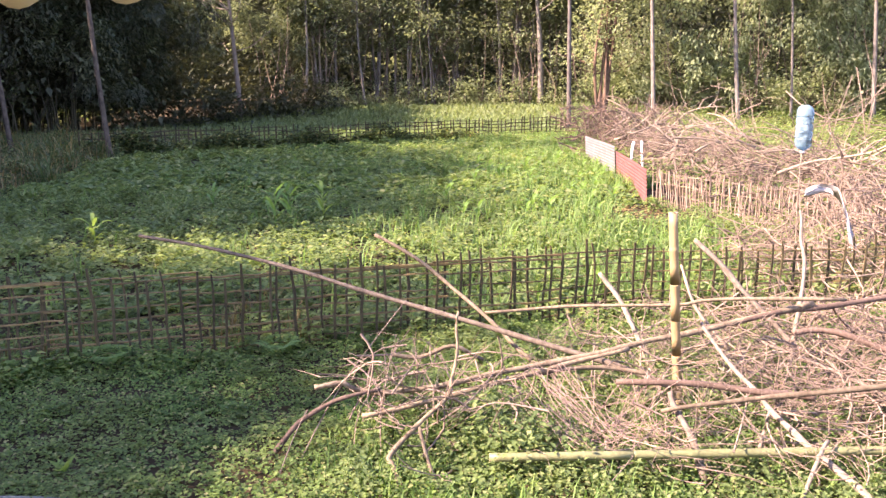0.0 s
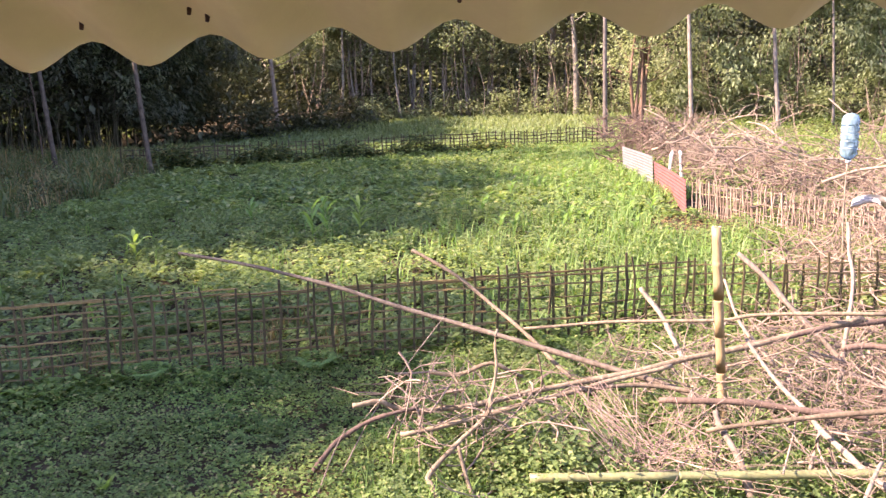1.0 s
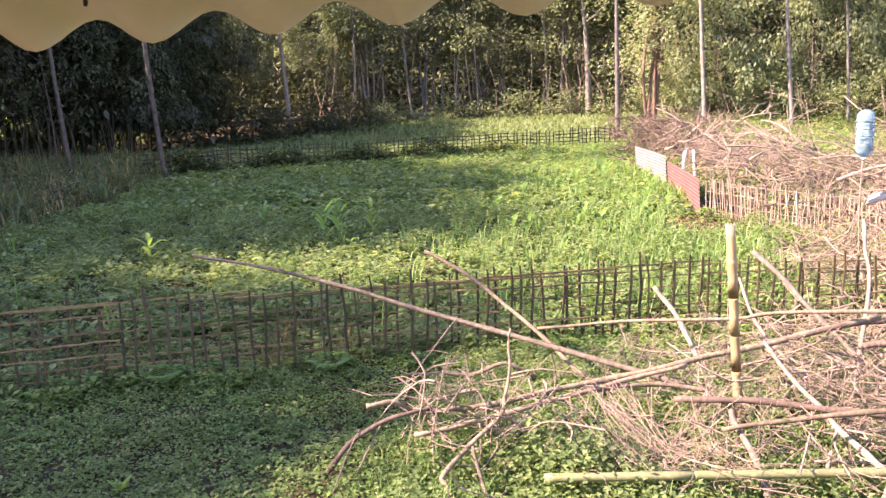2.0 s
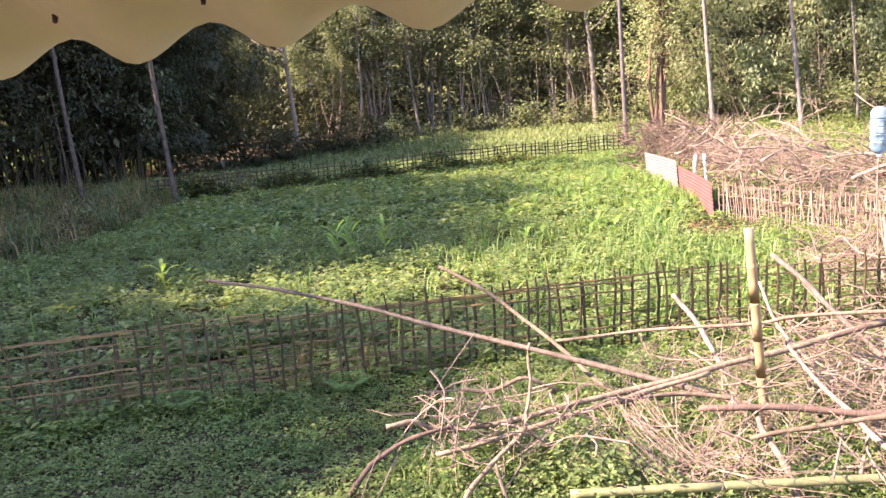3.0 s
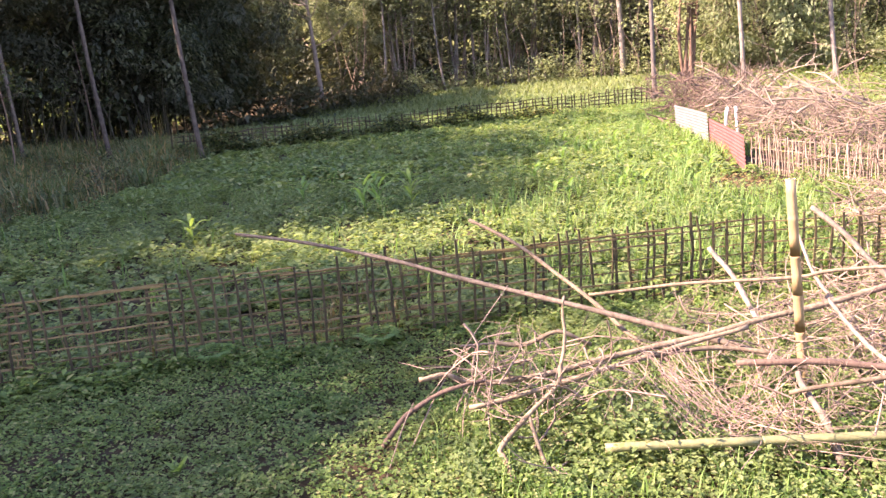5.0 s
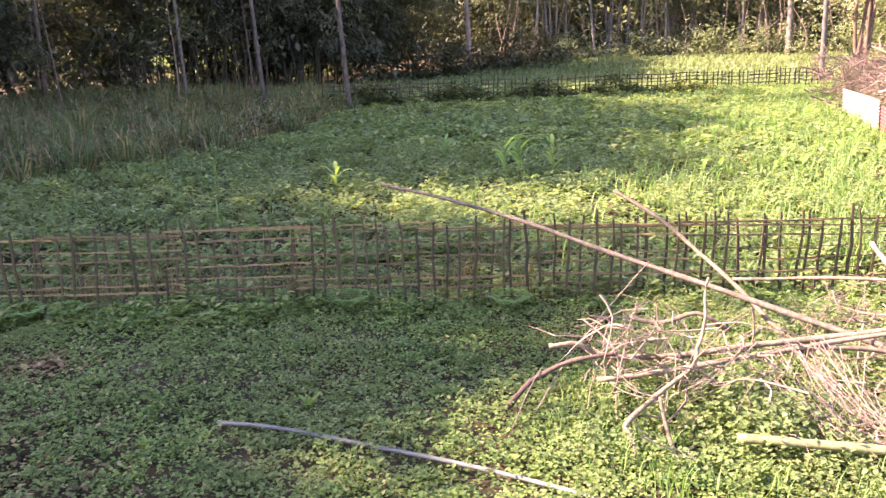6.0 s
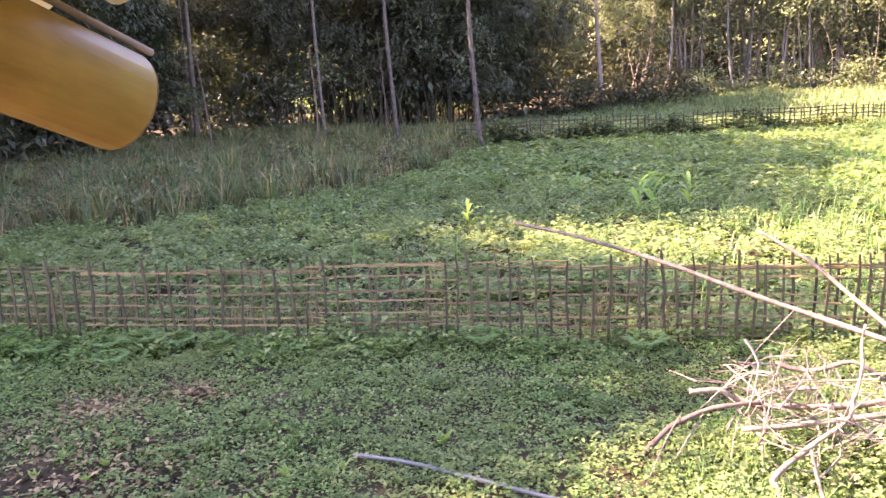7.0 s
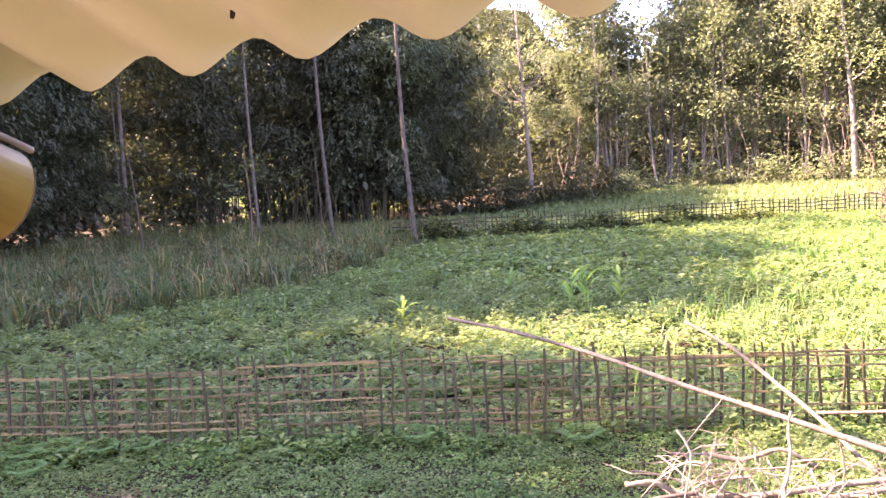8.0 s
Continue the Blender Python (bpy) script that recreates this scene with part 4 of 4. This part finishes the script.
log("branch", [(0.84, 4.9, 0.4), (0.94, 4.7, 0.15), (1.07, 4.5, 0.0)], 0.018, 0.026, M_STICK, "thin branch standing in the weeds")
log("branch", [(4.07, 7.0, 0.58), (4.7, 6.5, 0.42), (5.12, 6.0, 0.29), (5.6, 5.4, 0.15)], 0.022, 0.03, M_PALESTICK, "long pale branch sinking into the twigs")
log("branch", [(3.36, 7.5, 1.24), (3.49, 7.3, 0.85), (3.82, 7.1, 0.42)], 0.018, 0.028, M_PALESTICK, "pale forked stick leaning on the heap")
log("branch", [(1.85, 5.8, 0.58), (2.38, 6.0, 0.58), (2.85, 6.0, 0.54)], 0.025, 0.03, M_STICK, "stout brown branch on the heap")
log("twig", [(-0.22, 5.0, 0.0), (0.04, 5.4, 0.51), (0.58, 6.0, 1.2)], 0.009, 0.005, M_TWIG, "long thin dry twig", "twig", 5)
log("twig", [(-0.3, 4.5, 0.0), (-0.27, 4.9, 0.19), (-0.19, 5.2, 0.4)], 0.009, 0.006, M_TWIG, "thin dry twig standing in the grass", "twig", 5)


def twigs(name, n, place, length, r, label, flat=0.5, fork=3, mat=M_TWIG):
    """Tangle of dry forking twigs."""
    s = Shell()
    for i in range(n):
        p = Vector(place())
        a, b = random.uniform(0, 2 * math.pi), random.gauss(0.12, flat)
        d = Vector((math.cos(a) * math.cos(b), math.sin(a) * math.cos(b), math.sin(b)))
        ln = length * random.uniform(0.4, 1.3)
        k = Vector((random.uniform(-1, 1), random.uniform(-1, 1), random.uniform(-0.8, 0.6))) * ln * 0.22
        rr = r * random.uniform(0.5, 1.4)
        pts = [p - d * ln * 0.5, p - d * ln * 0.15 + k, p + d * ln * 0.2 + k * 0.6 - k.yzx * 0.3, p + d * ln * 0.5]
        for q in pts:
            q.z = max(q.z, 0.02)
        line = smooth_line(pts, 2)
        s.tube(line, [rr * (1 - 0.7 * j / 6) for j in range(7)], 4, False)
        for f in range(fork):
            q = pts[1 + f % 2].lerp(pts[2 + f % 2], random.random())
            e = q + (d + Vector((random.gauss(0, 0.6), random.gauss(0, 0.6), random.gauss(0.1, 0.5)))).normalized() * ln * random.uniform(0.2, 0.45)
            e.z = max(e.z, 0.02)
            s.tube([q, q.lerp(e, 0.5) + Vector((0, 0, random.uniform(-0.03, 0.05))), e], [rr * 0.5, rr * 0.38, rr * 0.2], 3, False)
    ob = new(name, s.mesh(name, mat))
    return tagged(ob, label, "brushwood", kind="stuff")


def front_heap():
    x = random.triangular(0.6, 7.5, 5.2)
    y = random.uniform(4.7, 8.3)
    top = 0.25 + 0.5 * min(1, max(0, (x - 0.5) / 3)) * min(1, (y - 4.0) / 2.0)
    return x, y, random.uniform(0.05, 1) * top


def thick_heap():
    x, y = random.uniform(3.8, 8.5), random.uniform(5.2, 9.6)
    return x, y, random.random() * (0.35 + 0.18 * (x - 3.8))


def side_heap():
    y = random.uniform(10.5, 33)
    edge = float(np.interp(y, [10, 15, 18, 20.6, 33], [9.0, 8.0, 6.6, 5.2, 4.0]))
    edge += 0.75 * min(1.0, max(0.0, (y - 18.5) / 2))
    x = edge + abs(random.gauss(0, 1)) * 2.2
    top = 1.5 + 0.45 * math.sin(x * 1.7) * math.sin(y * 1.1) - 0.2 * (x - edge)
    return x, y, 0.2 + random.random() ** 0.8 * max(top, 0.5)


twigs("brushwood", 560, front_heap, 0.8, 0.0045, "fine curling dry stems woven through the heap", 0.5, 3)
twigs("brushwood", 420, front_heap, 0.85, 0.008, "tangled heap of dry pinkish-brown twigs on the weeds", 0.35)
twigs("brushwood", 440, thick_heap, 1.1, 0.011, "thick tangle of dry branches by the fence corner", 0.5)
twigs("brushwood", 1000, side_heap, 1.15, 0.010, "long bank of heaped dry brushwood over the stick fence", 0.8, 4)
twigs("brushwood", 120, side_heap, 2.2, 0.02, "bleached bare branches tangled in the brushwood bank", 0.6, 4, M_PALESTICK)
twigs("brushwood", 260, side_heap, 1.6, 0.015, "dark old branches inside the brushwood bank", 0.5, 3, M_DARKSTICK)
twigs("brushwood", 70, lambda: (random.uniform(5.5, 14), random.uniform(12, 32), random.uniform(1.3, 2.4)), 3.0, 0.014, "long bare branches standing out of the brushwood", 0.75)
twigs("brushwood", 420, lambda: (random.triangular(3.0, 8.5, 5.5), random.uniform(31.5, 43), random.random() * 1.9), 2.0, 0.022, "dark old brushwood heaped at the field corner", 0.6, 3, M_DARKSTICK)


def corner_heap():
    x, y = random.uniform(5.0, 10), random.uniform(10.7, 13.6)
    return x, y, random.random() * min(1.9, 0.5 + 0.6 * (x - 5.0))


twigs("brushwood", 620, corner_heap, 1.3, 0.011, "dense dry branches heaped in the fence corner", 0.6)
twigs("brushwood", 60, lambda: (random.uniform(0.2, 1.6), random.uniform(5.0, 6.0), random.uniform(0.3, 0.75)), 0.8, 0.009, "sparse dry twigs sticking out of the heap", 0.6)


def gnarled(x, y, z, size, r, label):
    """A gnarled dead branch with forks."""
    t = base("gnarled_branch", x, y, z, label, "branch", "gnarled branches on the brushwood bank")
    a = random.uniform(-0.9, 0.9) + (math.pi if random.random() < 0.5 else 0)
    d = Vector((math.cos(a), math.sin(a), random.uniform(0.05, 0.55)))
    side = Vector((-d.y, d.x, 0.3))
    pts = [d * size * f + side * size * 0.13 * math.sin(f * 5 + x) + Vector((0, 0, size * 0.1 * math.sin(f * 4 + y))) for f in (-0.35, -0.1, 0.15, 0.4, 0.65)]
    line = smooth_line(pts, 4)
    s = Shell()
    s.tube(line, [r * (1 - 0.6 * i / (len(line) - 1)) for i in range(len(line))], 7, True, 0.1)
    part("limb", s.mesh("limb", M_PALESTICK), t)
    for k in range(4):
        p = line[random.randrange(4, len(line) - 2)]
        e = p + (d + Vector((random.gauss(0, 0.7), random.gauss(0, 0.7), random.gauss(0.35, 0.4)))).normalized() * size * random.uniform(0.25, 0.5)
        m = p.lerp(e, 0.5) + Vector((random.uniform(-1, 1), random.uniform(-1, 1), random.uniform(-1, 1))) * size * 0.06
        s = Shell()
        s.tube(smooth_line([p, m, e], 3), [r * 0.55, r * 0.5, r * 0.45, r * 0.4, r * 0.33, r * 0.25, r * 0.12], 6)
        part("fork", s.mesh("fork", M_PALESTICK), t)
    return t


for i in range(30):
    y = 11.5 + 21 * random.random()
    edge = float(np.interp(y, [10, 15, 18, 20.6, 33], [8.6, 8.0, 6.6, 5.2, 4.0]))
    x = edge + random.uniform(0.1, 3.2) + 0.9 * (y > 19)
    gnarled(x, y, random.uniform(1.25, 1.75), random.uniform(1.3, 2.6), random.uniform(0.025, 0.045), "gnarled bleached dead branch lying on the brushwood")

# ---- bamboo post and rail ----


def bamboo(name, p0, p1, r, mat, label, category, gap=0.32):
    """A culm with swollen nodes, hollow at the top end."""
    p0, p1 = Vector(p0), Vector(p1)
    ln = (p1 - p0).length
    s = Shell()
    pts, rad = [], []
    z = 0.0
    while z < ln:
        for dz, k in ((0, 1.0), (gap * 0.5, 0.97), (gap - 0.03, 1.0), (gap - 0.016, 1.09), (gap - 0.006, 0.98)):
            if z + dz < ln:
                pts.append(Vector((0, 0, z + dz)))
                rad.append(r * k)
        z += gap * random.uniform(0.92, 1.08)
    pts += [Vector((0, 0, ln)), Vector((0, 0, ln)), Vector((0, 0, ln - 0.06))]
    rad += [r, r * 0.8, r * 0.78]
    s.tube(pts, rad, 24)
    t = base(name, p0.x, p0.y, p0.z, label, category)
    t.rotation_euler = (p1 - p0).to_track_quat("Z", "Y").to_euler()
    culm = part("culm", s.mesh("culm", mat), t)
    ring = Shell()
    sides = 24
    rim = [(r * q * math.cos(2 * math.pi * k / sides), r * q * math.sin(2 * math.pi * k / sides), ln + 0.002) for q in (0.985, 0.8) for k in range(sides)]
    ring.add(rim, [(k, (k + 1) % sides, sides + (k + 1) % sides, sides + k) for k in range(sides)])
    part("cut_end", ring.mesh("cut_end", M_CUT, False), culm, "pale sawn end")
    return t


post = bamboo("bamboo_post", (3.19, 6.3, -0.1), (3.04, 6.3, 2.0), 0.043, M_BAMBOO, "dry yellow bamboo post standing in the brushwood", "post", 0.36)
bamboo("bamboo_rail", (5.6, 5.1, 0.33), (1.42, 4.75, 0.23), 0.036, M_GREENBAMBOO, "long greyish-green bamboo pole lying across the heap", "pole", 0.42)

# ---- plastic jug on a stick ----
s = Shell()
prof = [(0.001, 0.0), (0.05, 0.008), (0.095, 0.035), (0.118, 0.08), (0.122, 0.15)]
for k in range(4):
    z0 = 0.17 + 0.1 * k
    prof += [(0.122, z0 - 0.001), (0.122, z0), (0.112, z0 + 0.006), (0.112, z0 + 0.018), (0.122, z0 + 0.024), (0.122, z0 + 0.025)]
prof += [(0.118, 0.58), (0.085, 0.63), (0.04, 0.66), (0.028, 0.67), (0.028, 0.7), (0.001, 0.7)]
s.tube([(0, 0, 0.7 - z) for r, z in prof], [r for r, z in prof], 24, False, 0.02)
jug_base = base("water_jug", 5.7, 11.2, 2.15, "pale blue ribbed plastic water jug upside down on a stick", "jug")

bottle = part("bottle", s.mesh("bottle", M_JUG), jug_base)
s = Shell()
s.tube([(0, 0, 0.0), (0, 0, 0.03)], 0.033, 14)
part("cap", s.mesh("cap", M_SHEET), bottle, "white screw cap")
log("stick", [(5.9, 11.6, 0.0), (5.75, 11.4, 1.2), (5.7, 11.2, 2.22)], 0.014, 0.012, M_PALESTICK, "thin stick holding up a plastic jug", "stick", 6)

# ---- torn plastic sheet hanging over the brushwood ----
s = Shell()
spine = smooth_line([(0, 0, 0), (0.22, -0.03, 0.06), (0.42, -0.08, 0.0), (0.52, -0.16, -0.22), (0.6, -0.22, -0.5), (0.68, -0.24, -0.8)], 5)
verts, faces = [], []
cols = 6
for layer in (0.0, 0.006):
    for i, q in enumerate(spine):
        f = i / (len(spine) - 1)
        for c in range(cols + 1):
            g = c / cols - 0.5
            wide = 0.12 + 0.06 * math.sin(f * 3.1) + 0.03 * math.sin(f * 17)
            fold = 0.03 * math.sin(g * 14 + f * 6) + layer
            verts.append(q + Vector((g * wide * f * 0.8, g * wide * 0.6 - fold, -g * wide * (1 - 0.6 * f) + fold)))
row, half = cols + 1, len(spine) * (cols + 1)
for i in range(len(spine) - 1):
    for c in range(cols):
        q = i * row + c
        faces += [(q, q + 1, q + row + 1, q + row), (half + q, half + q + row, half + q + row + 1, half + q + 1)]
s.add(verts, faces)
rag = new("plastic_sheet", s.mesh("plastic_sheet", M_RAG))
rag.location = (5.72, 11.0, 1.58)
tagged(rag, "grimy white torn plastic sheet hanging over the brushwood", "plastic sheet")

# ---- bundles of dry vines hanging from the logs to the ground ----


def vine_bundle(p0, p1, n, sag, label):
    """Thin strands from a log down to the weeds, ends straying."""
    p0, p1 = Vector(p0), Vector(p1)
    t = base("vine_bundle", p1.x, p1.y, 0.0, label, "vines", "dry vines in the heap")
    for i in range(n):
        a = p0 + Vector((random.gauss(0, 0.16), random.gauss(0, 0.1), random.gauss(0, 0.05)))
        b = p1 + Vector((random.gauss(0, 0.22), random.gauss(0, 0.12), random.uniform(0, 0.14)))
        m = a.lerp(b, random.uniform(0.35, 0.65)) + Vector((random.gauss(0, 0.1), random.gauss(0, 0.08), -sag * random.uniform(0.3, 1.2)))
        e = b + Vector((random.gauss(0, 0.25), random.gauss(0, 0.12), random.uniform(-0.02, 0.1)))
        v = Shell()
        v.tube([q - t.location for q in smooth_line([a, m, b, e], 4)], random.uniform(0.0016, 0.0034), 4, False)
        part("vine", v.mesh("vine", M_VINES), t)
    return t


vine_bundle((1.95, 5.75, 0.66), (2.45, 5.3, 0.14), 24, 0.08, "pinkish dry vines trailing from the log to the weeds")
vine_bundle((2.85, 5.75, 0.6), (2.55, 5.3, 0.13), 24, 0.1, "pinkish dry vines trailing from the log to the weeds")
vine_bundle((1.6, 5.6, 0.56), (2.25, 5.15, 0.12), 12, 0.05, "thin dry vines trailing from the pale log")

# ---- white stakes behind the tin sheets ----
for x, y, l in ((5.16, 27.0, 0.04), (5.62, 27.3, -0.08)):
    log("stake", [(x, y, 0.0), (x + l, y, 1.0), (x + l * 1.4, y, 1.17)], 0.06, 0.065, M_SHEET, "short whitish stake behind the tin sheets", "stake", 6)

# ---- plants that stand out ----


def corn(x, y, high, n, mat, label):
    """Young maize: a stalk and long arching leaves."""
    t = base("maize_plant", x, y, float(height_at(x, y)), label, "plant", "young maize plants")
    s = Shell()
    s.tube([(0, 0, 0), (0.01, 0, high * 0.5), (0, 0.01, high * 0.8)], [0.014, 0.012, 0.006], 6)
    part("stalk", s.mesh("stalk", mat), t)
    for i in range(n):
        a = i * 2.4 + random.uniform(-0.4, 0.4)
        z0 = high * (0.25 + 0.5 * i / n)
        ln = high * random.uniform(0.45, 0.7)
        verts, faces = [], []
        for k in range(6):
            f = k / 5
            r, z = ln * f * 0.7, z0 + ln * (1.05 * f - 0.7 * f * f)
            w = 0.042 * (0.5 + 1.6 * f * (1 - f) * 1.4) * (1 - f ** 3) + 0.001
            c, sn = math.cos(a), math.sin(a)
            verts += [(c * r - sn * w, sn * r + c * w, z), (c * r, sn * r, z - 0.012), (c * r + sn * w, sn * r - c * w, z)]
        for k in range(5):
            faces += [(k * 3, k * 3 + 1, k * 3 + 4, k * 3 + 3), (k * 3 + 1, k * 3 + 2, k * 3 + 5, k * 3 + 4)]
        lf = Shell()
        lf.add(verts, faces)
        part("leaf", lf.mesh("leaf", mat), t)
    return t


corn(-6.6, 13.4, 0.8, 7, M_YOUNG, "young yellow-green maize plant among weeds")
corn(-3.7, 15.6, 1.3, 6, M_FRESHGRASS, "pale young maize plant among weeds")
corn(-3.45, 15.9, 1.15, 6, M_FRESHGRASS, "pale young maize plant among weeds")
corn(-2.9, 16.6, 1.1, 8, M_YOUNG, "broad-leaved pale plant among weeds")
corn(-4.3, 18.5, 0.9, 7, M_FERN, "green maize plant among weeds")
corn(-6.0, 18.0, 0.85, 7, M_FERN, "green maize plant among weeds")
for i in range(34):
    corn(random.uniform(-1, 4.3), random.uniform(17, 30), random.uniform(0.5, 0.85), 6, M_FRESHGRASS, "arching tuft of fresh coarse grass in the field")


def seedling(x, y, size, n, label):
    """A low rosette of broad upright leaves."""
    t = base("seedling", x, y, float(height_at(x, y)), label, "plant", "seedlings in the yard")
    for i in range(n):
        a = i * 2.4
        m = np.array([[0.0, 0.0, 0.0]])
        V, F = leaf_arrays(m, np.array([size * random.uniform(0.8, 1.2)]), np.array([size * 0.5]), np.array([a]), np.array([random.uniform(0.5, 1.15)]))
        part("leaf", array_mesh("leaf", V + np.array([0, 0, 0.03]), F, M_YOUNG), t)
    return t


for x, y, sz, n in ((-2.13, 4.6, 0.26, 6), (-5.0, 2.85, 0.16, 5), (-4.5, 2.9, 0.17, 6), (-4.45, 2.65, 0.15, 5), (-4.9, 2.5, 0.16, 5), (-3.55, 3.05, 0.17, 6), (-2.96, 3.45, 0.2, 6), (-2.6, 3.75, 0.15, 5)):
    seedling(x, y, sz * 0.62, n, "fresh yellow-green seedling on the bare earth")


def fern(x, y, n, size):
    t = base("fern", x, y, float(height_at(x, y)), "green fern with arching fronds at the fence foot", "fern", "ferns by the fence")
    for i in range(n):
        a = i * 2.4 + random.uniform(-0.3, 0.3)
        f = np.linspace(0.12, 1, 14)
        r, z = size * 0.7 * f, size * (1.45 * f - 0.95 * f * f) + 0.03
        P = np.column_stack([np.cos(a) * r, np.sin(a) * r, z])
        P = np.concatenate([P, P])
        L = size * 0.3 * np.sin(np.pi * np.clip(f, 0.1, 0.93)) + 0.015
        V, F = leaf_arrays(P, np.concatenate([L, L]), np.concatenate([L, L]) * 0.22, np.concatenate([np.full(14, a + 1.25), np.full(14, a - 1.25)]), np.full(28, -0.1))
        part("frond", array_mesh("frond", V, F, M_FERN), t)
    return t


for x, y, n, sz in ((-6.9, 5.3, 8, 0.42), (-6.4, 5.45, 7, 0.38), (-7.3, 5.1, 7, 0.36), (-6.0, 5.7, 7, 0.36), (-7.9, 4.6, 7, 0.36), (-3.0, 7.0, 7, 0.4), (-1.2, 7.6, 7, 0.4), (-6.7, 4.7, 7, 0.35)):
    fern(x, y, n, sz)
# leafy bush growing out of the heap
P = crown_points(np.array([(1.5, 5.1, 0.15), (1.8, 5.3, 0.2), (1.2, 5.2, 0.12), (1.7, 5.0, 0.3), (2.2, 5.0, 0.12), (1.4, 5.4, 0.35)]), 0.26, 170)
P[:, 2] = np.maximum(P[:, 2], 0.02)
bush = base("bush", 1.6, 5.1, 0.0, "leafy green bush growing through the brushwood", "bush")
P = P - np.array([1.6, 5.1, 0.0])
part("foliage", scatter_leaves("foliage", P, 0.07, M_WEED, 0.6), bush)
s = Shell()
for i in range(14):
    e = P[int(rng.integers(len(P)))]
    s.tube([(e[0] * 0.3, e[1] * 0.3, 0.0), (e[0] * 0.7, e[1] * 0.7, e[2] * 0.6), tuple(e)], [0.007, 0.005, 0.002], 5)
part("stems", s.mesh("stems", M_STICK), bush, "thin brown stems")

# ---- pipe on the ground ----
pts = smooth_line([(-2.62, 3.93, 0.05), (-2.1, 4.0, 0.055), (-1.25, 3.98, 0.05), (-0.4, 3.93, 0.055), (0.4, 3.83, 0.05), (1.3, 3.63, 0.04)], 5)
s = Shell()
s.tube([p - pts[0] for p in pts], 0.018, 10)
pipe = new("pipe", s.mesh("pipe", M_PIPE))
pipe.location = pts[0] + Vector((0, 0, 0.045))
tagged(pipe, "pale grey plastic pipe lying in the weeds", "pipe")

# ---- eave over the camera ----
PITCH = 0.0768
edge_dir = Vector((0.9965, 0.074, 0.033)).normalized()
back = Vector((0.074, -0.9965, 0.0))
slope = (back + Vector((0, 0, math.tan(radians(21))))).normalized()
lift = edge_dir.cross(slope) * -1.0
lift = lift if lift.z > 0 else -lift
origin = Vector((1.342, -0.872, 3.255))
eave = base("eave", origin.x, origin.y, origin.z, "cream-painted corrugated roof sheet over the edge of the house", "roof sheet")
k0, k1, per = -33, 46, 10
verts, faces = [], []
cols = (k1 - k0) * per
for layer in (0.0, 0.0015):
    for j in range(7):
        for i in range(cols + 1):
            k = k0 + i / per
            h = 0.0095 * (1 - math.cos(2 * math.pi * k))
            verts.append(edge_dir * (k * PITCH) + slope * (j * 0.45) + lift * (h + layer))
n = cols + 1
half = 7 * n
for j in range(6):
    for i in range(cols):
        q = j * n + i
        faces.append((q, q + n, q + n + 1, q + 1))
        faces.append((half + q, half + q + 1, half + q + n + 1, half + q + n))
for i in range(cols):
    faces.append((i, i + 1, half + i + 1, half + i))
s = Shell()
s.add(verts, faces)
part("sheet", s.mesh("sheet", M_ROOF), eave)
for k, u in ((0.62, 0.03), (1.5, 0.035), (1.62, 0.03), (-2.4, 0.03), (3.55, 0.03), (5.5, 0.035)):
    s = Shell()
    c = edge_dir * (k * PITCH) + slope * u + lift * (0.0095 * (1 - math.cos(2 * math.pi * k)))
    s.tube([c + lift * 0.002, c - lift * 0.004], [0.0018, 0.0012], 8)
    part("nail", s.mesh("nail", M_NAIL), eave, "rusty nail tip")
rafter_end = Vector((0.962, -0.886, 3.173)) + slope * 0.03
rafter = bamboo("rafter", rafter_end + slope * 1.6, rafter_end, 0.032, M_RAFTER, "golden bamboo rafter with a cut end under the eave", "rafter", 0.95)
s = Shell()
s.tube([slope * -0.012 + lift * 0.035 + edge_dir * 0.01, slope * 0.5 + lift * 0.037 + edge_dir * 0.012], 0.0024, 6)
strip = new("bamboo_strip", s.mesh("bamboo_strip", M_PALESTICK))
strip.location = rafter_end
tagged(strip, "thin pale strip lying on the rafter", "strip")

for d in (-0.83, -1.66, 2.05, 2.9):
    m = rafter.matrix_basis.copy()
    m.translation = rafter.location + edge_dir * d
    copy_thing(rafter, m)

# ---- house behind the camera, plain ----


def block(name, x0, x1, y0, y1, z0, z1, mat, label, category):
    s = Shell()
    s.box(pose((x0 + x1) / 2, (y0 + y1) / 2, (z0 + z1) / 2), x1 - x0, y1 - y0, z1 - z0)
    return tagged(new(name, s.mesh(name, mat, False)), label, category, kind="structure")


block("wall_house", -1.3, 4.9, -3.2, -3.02, -0.1, 3.84, M_PLASTER, "plain unseen board wall of the house, dark to cut bounce", "wall")
# unseen floor, its tone set for the bounce onto the roof sheet
block("floor", -1.3, 4.9, -3.02, -0.95, 1.48, 1.62, M_CONCRETE, "plain worn brown gallery floor", "floor")
block("wall_base", -1.2, 4.8, -3.0, -1.1, -0.1, 1.478, M_PLASTER, "plain dark boarded base of the house", "wall")
# end wall added out of view to darken the eave from the right
block("wall_side", 4.78, 4.9, -3.018, -1.2, 1.622, 3.86, M_PLASTER, "unseen end wall added to block light from the right", "wall")
for x in (-1.1, 4.7):
    bamboo("gallery_post", (x, -1.05, 1.61), (x, -1.05, 3.27 + 0.035 * (x - 1.3)), 0.04, M_BAMBOO, "dry bamboo post under the eave", "post")
